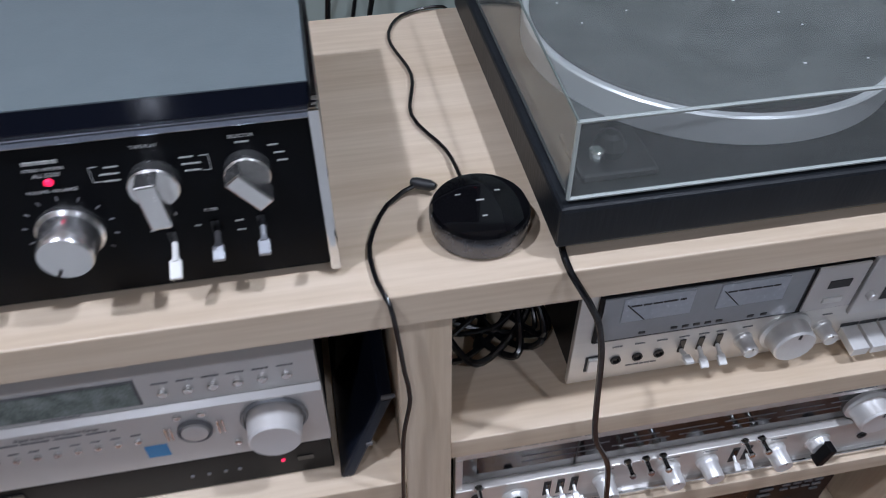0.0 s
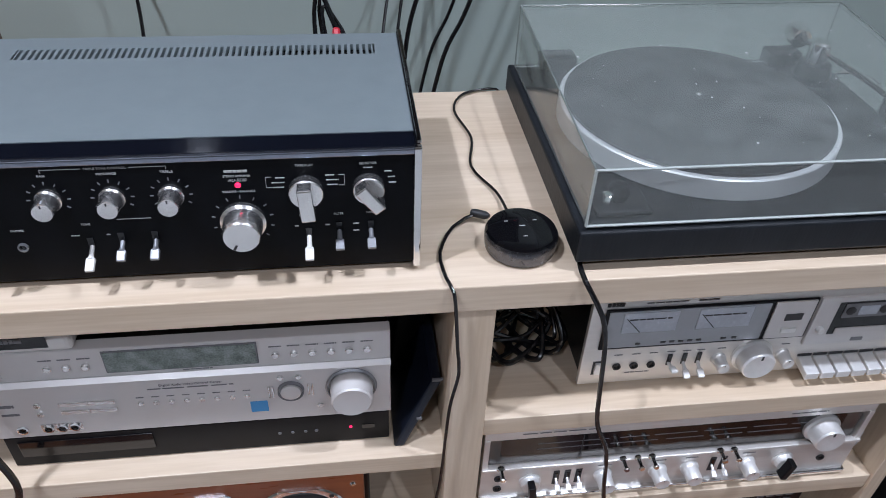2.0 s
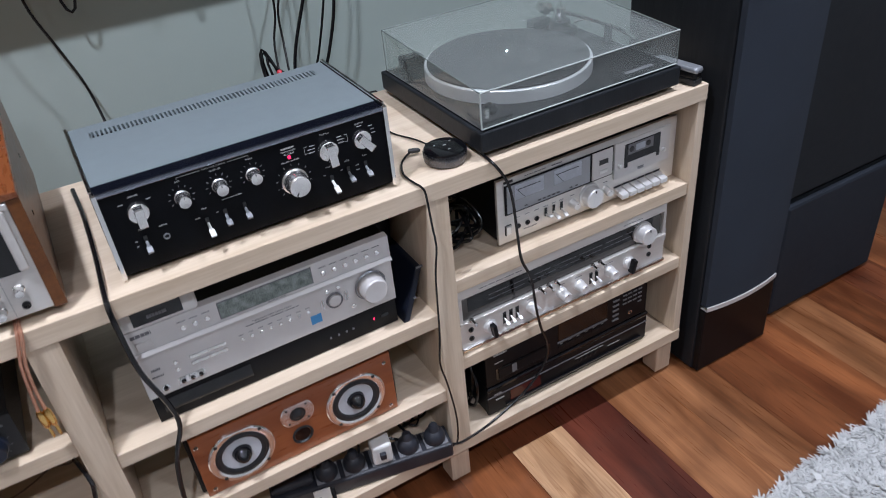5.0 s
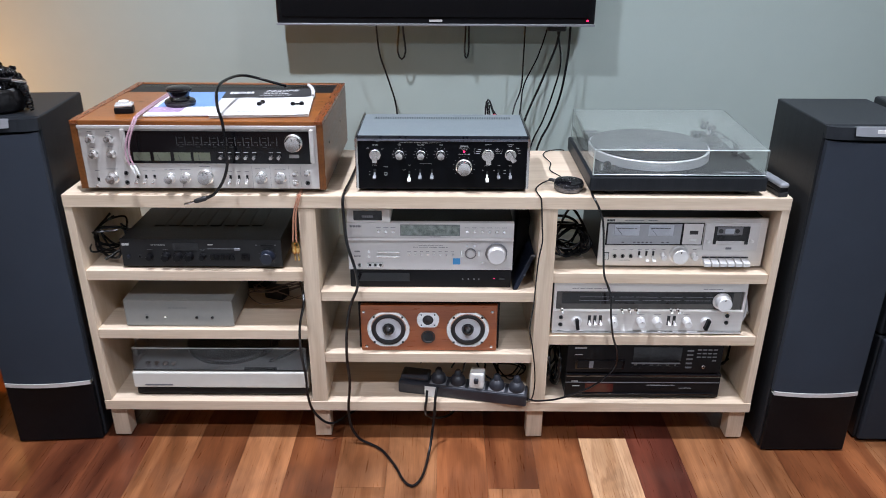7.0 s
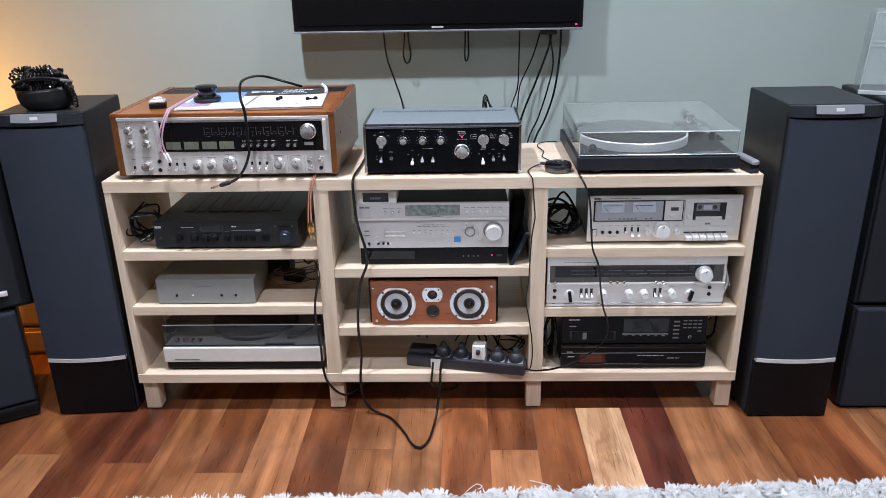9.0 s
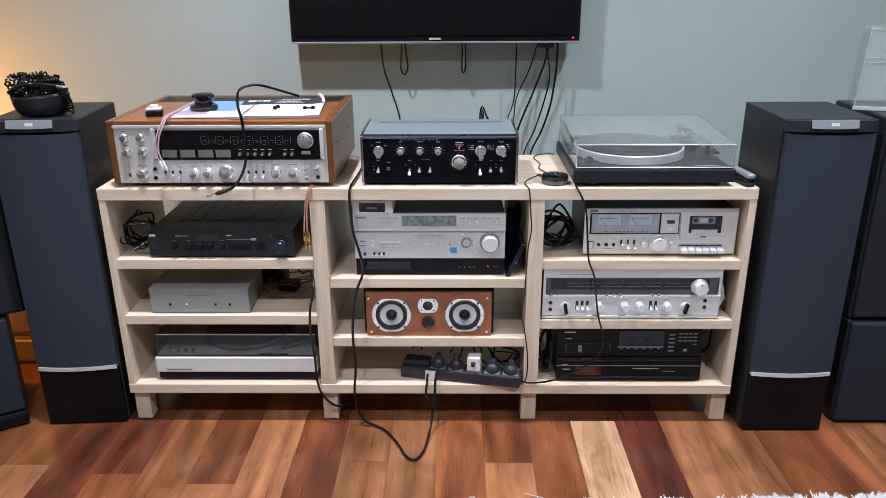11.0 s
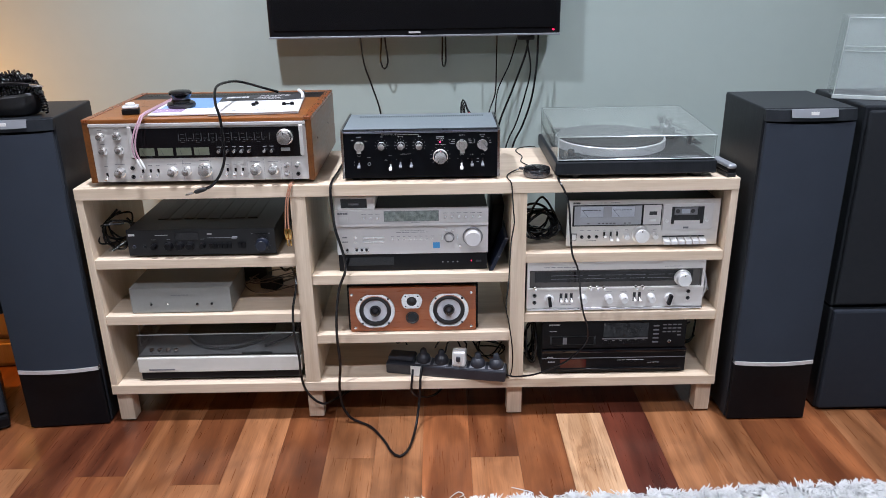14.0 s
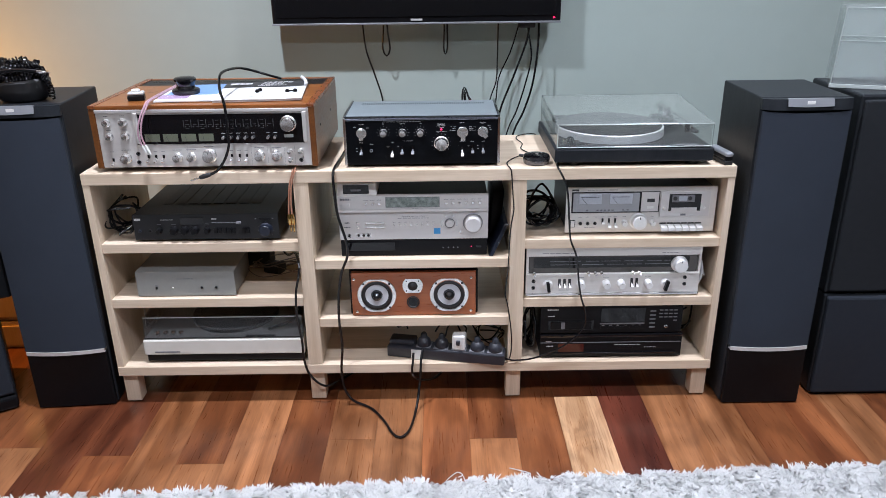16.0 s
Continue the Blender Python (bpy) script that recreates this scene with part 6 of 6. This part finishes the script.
# headphone lead arched over the receiver
c = cable([(-0.40, 0.36, 0.935), (-0.43, 0.34, 0.948), (-0.49, 0.30, 0.974), (-0.501, 0.20, 0.990), (-0.499, 0.06, 0.996), (-0.484, -0.018, 0.968), (-0.474, -0.026, 0.929), (-0.473, -0.028, 0.865), (-0.474, -0.028, 0.824), (-0.490, -0.028, 0.783),
           (-0.515, -0.026, 0.752), (-0.536, -0.024, 0.742)], 0.0037, "black headphone lead arched over the receiver")
plug(c, (-0.532, -0.024, 0.743), (-0.566, -0.022, 0.732), 0.0062, M_RUBBER)
plug(c, (-0.566, -0.022, 0.732), (-0.592, -0.021, 0.724), 0.0030, M_CHROME, "tip")
# pale pink phono lead over the receiver's edge
for k in (0, 1):
    c = cable([(-0.70 + 0.01 * k, 0.30, 0.931), (-0.700 + 0.008 * k, 0.14, 0.931), (-0.690 + 0.006 * k, 0.02, 0.934), (-0.690 + 0.006 * k, -0.006, 0.926), (-0.705 + 0.007 * k, -0.020, 0.890), (-0.713 + 0.008 * k, -0.022, 0.850), (-0.706 + 0.008 * k, -0.022, 0.822)], 0.0023, "pale pink phono lead over the receiver's edge", M_PINKCABLE)
    plug(c, (-0.706 + 0.008 * k, -0.022, 0.824), (-0.696 + 0.008 * k, -0.022, 0.797), 0.0036, M_WHITE_P)


def tangle(name, c, size, n, r, label, seed, material=None):
    rd = random.Random(seed)
    for k in range(n):
        pts, a0 = [], rd.uniform(0, 6.28)
        lx, ly, lz = (s * rd.uniform(0.6, 1.0) for s in size)
        turns = rd.choice((5, 6, 7, 8))
        for i in range(turns):
            a = a0 + i * 6.28 / 5.2
            pts.append((c[0] + lx * 0.5 * math.cos(a), c[1] + ly * rd.uniform(-0.5, 0.5), max(c[2] - size[2] / 2, c[2] + lz * 0.5 * math.sin(a) + rd.uniform(-0.1, 0.1) * lz)))
        cable(pts, r * rd.uniform(0.75, 1.15), label, material, step=0.008)


tangle("cable", (-0.834, 0.10, 0.588), (0.105, 0.15, 0.110), 7, 0.0032, "black lead tangled in the corner of the shelf", 3)
tangle("cable", (0.378, 0.13, 0.585), (0.110, 0.18, 0.100), 9, 0.0034, "black lead tangled beside the cassette deck", 8)
tangle("cable", (0.352, 0.10, 0.225), (0.040, 0.14, 0.165), 6, 0.0034, "black lead tangled beside the disc players", 11)
tangle("cable", (0.846, 0.16, 0.240), (0.055, 0.16, 0.18), 4, 0.0030, "black lead looped beside the disc players", 14)
tangle("cable", (0.852, 0.08, 0.395), (0.035, 0.08, 0.09), 3, 0.0040, "pale grey lead bunched beside the receiver", 15, mat("pale_grey_cable", (0.42, 0.42, 0.42), 0.4))
tangle("cable", (-0.60, 0.31, 0.445), (0.40, 0.10, 0.04), 4, 0.0018, "thin dark lead behind the grey amplifier", 21)
tangle("cable", (-0.43, 0.20, 0.378), (0.19, 0.18, 0.030), 4, 0.0020, "thin brownish lead lying in loops on the shelf", 23, mat("brownish_cable", (0.20, 0.15, 0.12), 0.35))
tangle("cable", (0.235, 0.10, 0.190), (0.10, 0.10, 0.07), 3, 0.0024, "thin lead looping over the power board", 27)
tangle("cable", (-0.836, 0.16, 0.250), (0.05, 0.10, 0.14), 2, 0.0030, "pale lead beside the old turntable", 29, mat("ivory_cable", (0.45, 0.44, 0.40), 0.4))
tangle("cable", (-0.03, 0.20, 0.20), (0.10, 0.12, 0.08), 2, 0.0036, "black lead running behind the power board", 31)

adp = thing("power_adaptor", pose(-0.440, 0.20, ZL2 + 0.05, 0, 0, -20), "black plug-in power adaptor among the leads", "adaptor")
part("case", B(-0.030, 0.030, -0.022, 0.022, -0.05, -0.018, bevel=0.006), M_RUBBER, adp)
adp2 = thing("flat_adaptor", pose(-0.52, 0.275, ZL2, 0, 0, -6), "flat black adaptor behind the grey amplifier", "adaptor")
part("case", B(-0.06, 0.06, -0.03, 0.03, 0.0, 0.082, bevel=0.006), M_RUBBER, adp2)

# ---- power board on the bottom board ----
pb = thing("power_board", pose(-0.085, 0.046, 0.1335, 0, 0, -11), "black power board with five plugs, one white", "power board")
part("case", B(0.0, 0.362, 0.0, 0.056, 0.0, 0.036, bevel=0.005), M_BOARD, pb)
part("switch_box", B(0.004, 0.085, 0.012, 0.060, 0.036, 0.052, bevel=0.006), M_BOARD, pb)
for i in range(5):
    sx = 0.112 + 0.055 * i
    so = part("socket_plate", B(sx - 0.023, sx + 0.023, 0.006, 0.050, 0.036, 0.0385, bevel=0.001), M_GREY_INK, pb)
    if i == 2:
        part("usb_adaptor", B(sx - 0.020, sx + 0.020, 0.004, 0.042, 0.0385, 0.088, bevel=0.006, seg=3), M_WHITE_P, pb, "white cube adaptor")
        part("usb_plug", B(sx - 0.006, sx + 0.006, -0.006, 0.004, 0.060, 0.074, bevel=0.002), M_BOARD, pb)
    else:
        part("mains_plug", lathe(bmesh.new(), [(0.021, 0.0385), (0.022, 0.048), (0.018, 0.058), (0.011, 0.064), (0.009, 0.076), (0.006, 0.080)], Matrix.Translation((sx, 0.026, 0)), 24), M_BOARD, pb, smooth=True)
part("paper_tag", B(0.078, 0.110, -0.006, -0.003, 0.002, 0.034), M_WHITE_P, pb, "white paper tag")

for lead in ([(0.065, 0.040, 0.220), (0.085, 0.05, 0.245), (0.125, 0.07, 0.240), (0.150, 0.06, 0.195), (0.200, 0.03, 0.170)],
             [(0.095, 0.030, 0.208), (0.110, 0.05, 0.240), (0.170, 0.08, 0.232), (0.215, 0.05, 0.160), (0.262, 0.03, 0.150)],
             [(-0.02, 0.070, 0.215), (-0.035, 0.10, 0.26), (-0.06, 0.20, 0.30), (-0.08, 0.33, 0.36)],
             [(0.150, 0.030, 0.208), (0.160, 0.05, 0.225), (0.130, 0.09, 0.235), (0.070, 0.14, 0.27), (0.02, 0.30, 0.33)]):
    cable(lead, 0.0026, "black lead rising from the power board", None, step=0.012)
cable([(0.832, 0.10, 0.475), (0.846, 0.06, 0.455), (0.850, 0.03, 0.415), (0.842, 0.03, 0.380), (0.850, 0.06, 0.366)], 0.0042, "pale grey lead bunched beside the receiver", mat("light_grey_cable", (0.5, 0.5, 0.5), 0.4), step=0.012)

# ---- headset on the tower speaker ----
hs = thing("headset", pose(-1.042, 0.072, 0.9305, 0, 0, 8), "black padded headset under a heap of coiled cable", "headset")
bm = lathe(bmesh.new(), [(0.040, 0.0), (0.056, 0.003), (0.067, 0.014), (0.073, 0.034), (0.074, 0.050), (0.069, 0.056), (0.062, 0.050), (0.054, 0.024), (0.030, 0.016), (0.001, 0.015)], Matrix(), 36)
for v in bm.verts:
    v.co.y *= 0.78
    v.co.z *= 1.02 + 1.2 * v.co.x
part("padded_band", bm, M_PADDING, hs, "black leatherette padding", smooth=True)
rd = random.Random(4)


def coil_of(pts, wind=0.0066, pitch=0.0068, thick=0.0025):
    """A springy lead wound round the line through pts."""
    core, coil = spline([Vector(q) for q in pts], pitch), []
    for i, c in enumerate(core):
        d = (core[min(i + 1, len(core) - 1)] - core[max(i - 1, 0)]).normalized()
        u = d.orthogonal().normalized()
        w = d.cross(u)
        for q in range(6):
            an = (i * 6 + q) * math.pi / 3
            coil.append(c + d * pitch * q / 6 + wind * (math.cos(an) * u + math.sin(an) * w))
    return tube(bmesh.new(), coil, thick, 5, 0.02)


for k in range(18):
    a0, pts = rd.uniform(0, 6.28), []
    rise = 0.054 + 0.044 * k / 17
    reach = 1.0 - 0.42 * (k / 17) ** 2
    for i in range(6):
        a = a0 + i * 0.85
        pts.append((0.064 * math.cos(a) * reach * rd.uniform(0.6, 1.15), 0.046 * math.sin(a) * reach * rd.uniform(0.6, 1.1), rise + rd.uniform(-0.012, 0.014)))
    part("coiled_lead", coil_of(pts), M_CABLE, hs, smooth=True)
part("coiled_lead", coil_of([(0.048, -0.03, 0.080), (0.070, -0.030, 0.062), (0.080, -0.026, 0.036), (0.078, -0.020, 0.012)]), M_CABLE, hs, smooth=True)
part("coiled_lead", coil_of([(-0.050, -0.02, 0.070), (-0.070, -0.020, 0.085), (-0.062, -0.005, 0.104), (-0.040, 0.0, 0.106)]), M_CABLE, hs, smooth=True)
part("lead_end", tube(bmesh.new(), [(-0.066, -0.036, 0.066), (-0.03, -0.056, 0.084), (0.02, -0.058, 0.088), (0.062, -0.052, 0.083)], 0.0052, 8), M_CABLE, hs, smooth=True)
b = bmesh.new()
lathe(b, [(0.0042, -0.006), (0.0036, 0), (0.0036, 0.022), (0.0024, 0.026), (0.0034, 0.029), (0.001, 0.034)], Matrix.Translation((0.062, -0.052, 0.083)) @ Matrix.Rotation(radians(98), 4, "Y"), 12)
part("plug_tip", b, M_CHROME, hs, "bright jack tip", smooth=True)

# ---- rug ----
rug = tagged(new("shag_rug"), "white shaggy long-pile rug on the hardwood floor", "rug")
rug.matrix_world = pose(0, -0.398, 0, 0, 0, 2.3)
part("backing", B(-1.75, 2.3, -2.4, -0.012, 0.002, 0.014, bevel=0.004), M_RUG, rug)
rng = np.random.default_rng(3)


def pile(n, y_far, y_near, width):
    """Bent wool strands in leaning clumps."""
    base = np.stack([rng.uniform(-1.75, 2.3, n), -0.008 - (y_far + (y_near - y_far) * rng.random(n)), np.full(n, 0.008)], 1)
    cell = np.floor(base[:, :2] / 0.020)
    key = np.abs(np.sin(cell[:, 0] * 12.9898 + cell[:, 1] * 78.233) * 43758.5453) % 1.0
    a = key * 6.283 + rng.normal(0, 0.5, n)
    lean = 0.008 + 0.017 * rng.random(n)
    hgt = 0.008 + 0.010 * rng.random(n)
    tip = base + np.stack([np.cos(a) * lean, np.sin(a) * lean, hgt], 1)
    mid = base + np.stack([np.cos(a) * lean * 0.35, np.sin(a) * lean * 0.35, hgt * 0.72], 1)
    s = np.stack([-np.sin(a) * width, np.cos(a) * width, np.zeros(n)], 1)
    v = np.stack([base - s, base + s, mid + s * 0.9, mid - s * 0.9, tip + s * 0.5, tip - s * 0.5], 1).reshape(-1, 3)
    i = np.arange(n) * 6
    f = np.concatenate([np.stack([i, i + 1, i + 2, i + 3], 1), np.stack([i + 3, i + 2, i + 4, i + 5], 1)])
    me = bpy.data.meshes.new("wool")
    me.from_pydata(v.tolist(), [], f.tolist())
    me.materials.append(M_RUG)
    ob = new("wool", me)
    ob.parent = rug
    return tagged(ob, kind="stuff")


pile(190000, 0.0, 0.36, 0.0021)
pile(150000, 0.36, 2.38, 0.0026)

# loose threads pulled out of the rug
for tx, ty, turn in ((0.114, -0.358, 10), (0.302, -0.352, -60)):
    th = thing("wool_thread", pose(tx, ty, 0.0, 0, 0, turn), "loose white wool thread curled on the floor by the rug", "thread", "loose threads")
    part("strand", tube(bmesh.new(), [(-0.030, -0.030, 0.010), (-0.012, -0.006, 0.004), (0.010, 0.010, 0.003), (0.022, -0.004, 0.003), (0.008, -0.012, 0.004)], 0.0012, 6), M_RUG, th, smooth=True)

# ---- floor boards ----
# colour steps run from 0 (dark red) to 4 (pale); each row: colour behind the joint, y of the joint, colour in front of it
BOARD_W, BOARD_X = 0.135, 0.431
ROWS_OF_BOARDS = {-12: (2, -0.212, 3), -11: (1, -0.9, 2), -10: (1, -0.252, 2), -9: (3, -1.1, 2), -8: (2, -0.294, 3), -7: (3, -1.3, 2), -6: (2, -0.9, 2), -5: (3, -0.192, 3), -4: (3, -1.2, 1),
                  -3: (2, -0.8, 2), -2: (2, -0.195, 3), -1: (2, -1.4, 3), 0: (1, 0.015, 4), 1: (0, -0.7, 1), 2: (3, -1.2, 3), 3: (3, -0.9, 1), 4: (2, -1.3, 2), 5: (2, -0.8, 3), 6: (3, -1.1, 1), 7: (2, -0.6, 2)}
rnd = random.Random(5)
for k in range(-26, 23):
    x0 = BOARD_X + BOARD_W * k
    back, joint, front = ROWS_OF_BOARDS.get(k, (rnd.randrange(4), rnd.uniform(-1.4, 0.2), rnd.randrange(4)))
    ends = [WALL_Y, joint, joint - rnd.uniform(0.9, 1.8)]
    ends.append(ends[-1] - rnd.uniform(0.9, 1.6))
    ends.append(-6.99)
    kinds = [back, front, rnd.randrange(4), rnd.randrange(4)]
    for y1, y0, c in zip(ends, ends[1:], kinds):
        if y0 < y1:
            part("board", B(x0 + 0.0002, x0 + BOARD_W - 0.0002, y0 + 0.0003, y1 - 0.0003, -0.008, 0.0), M_PLANK[c], floor)
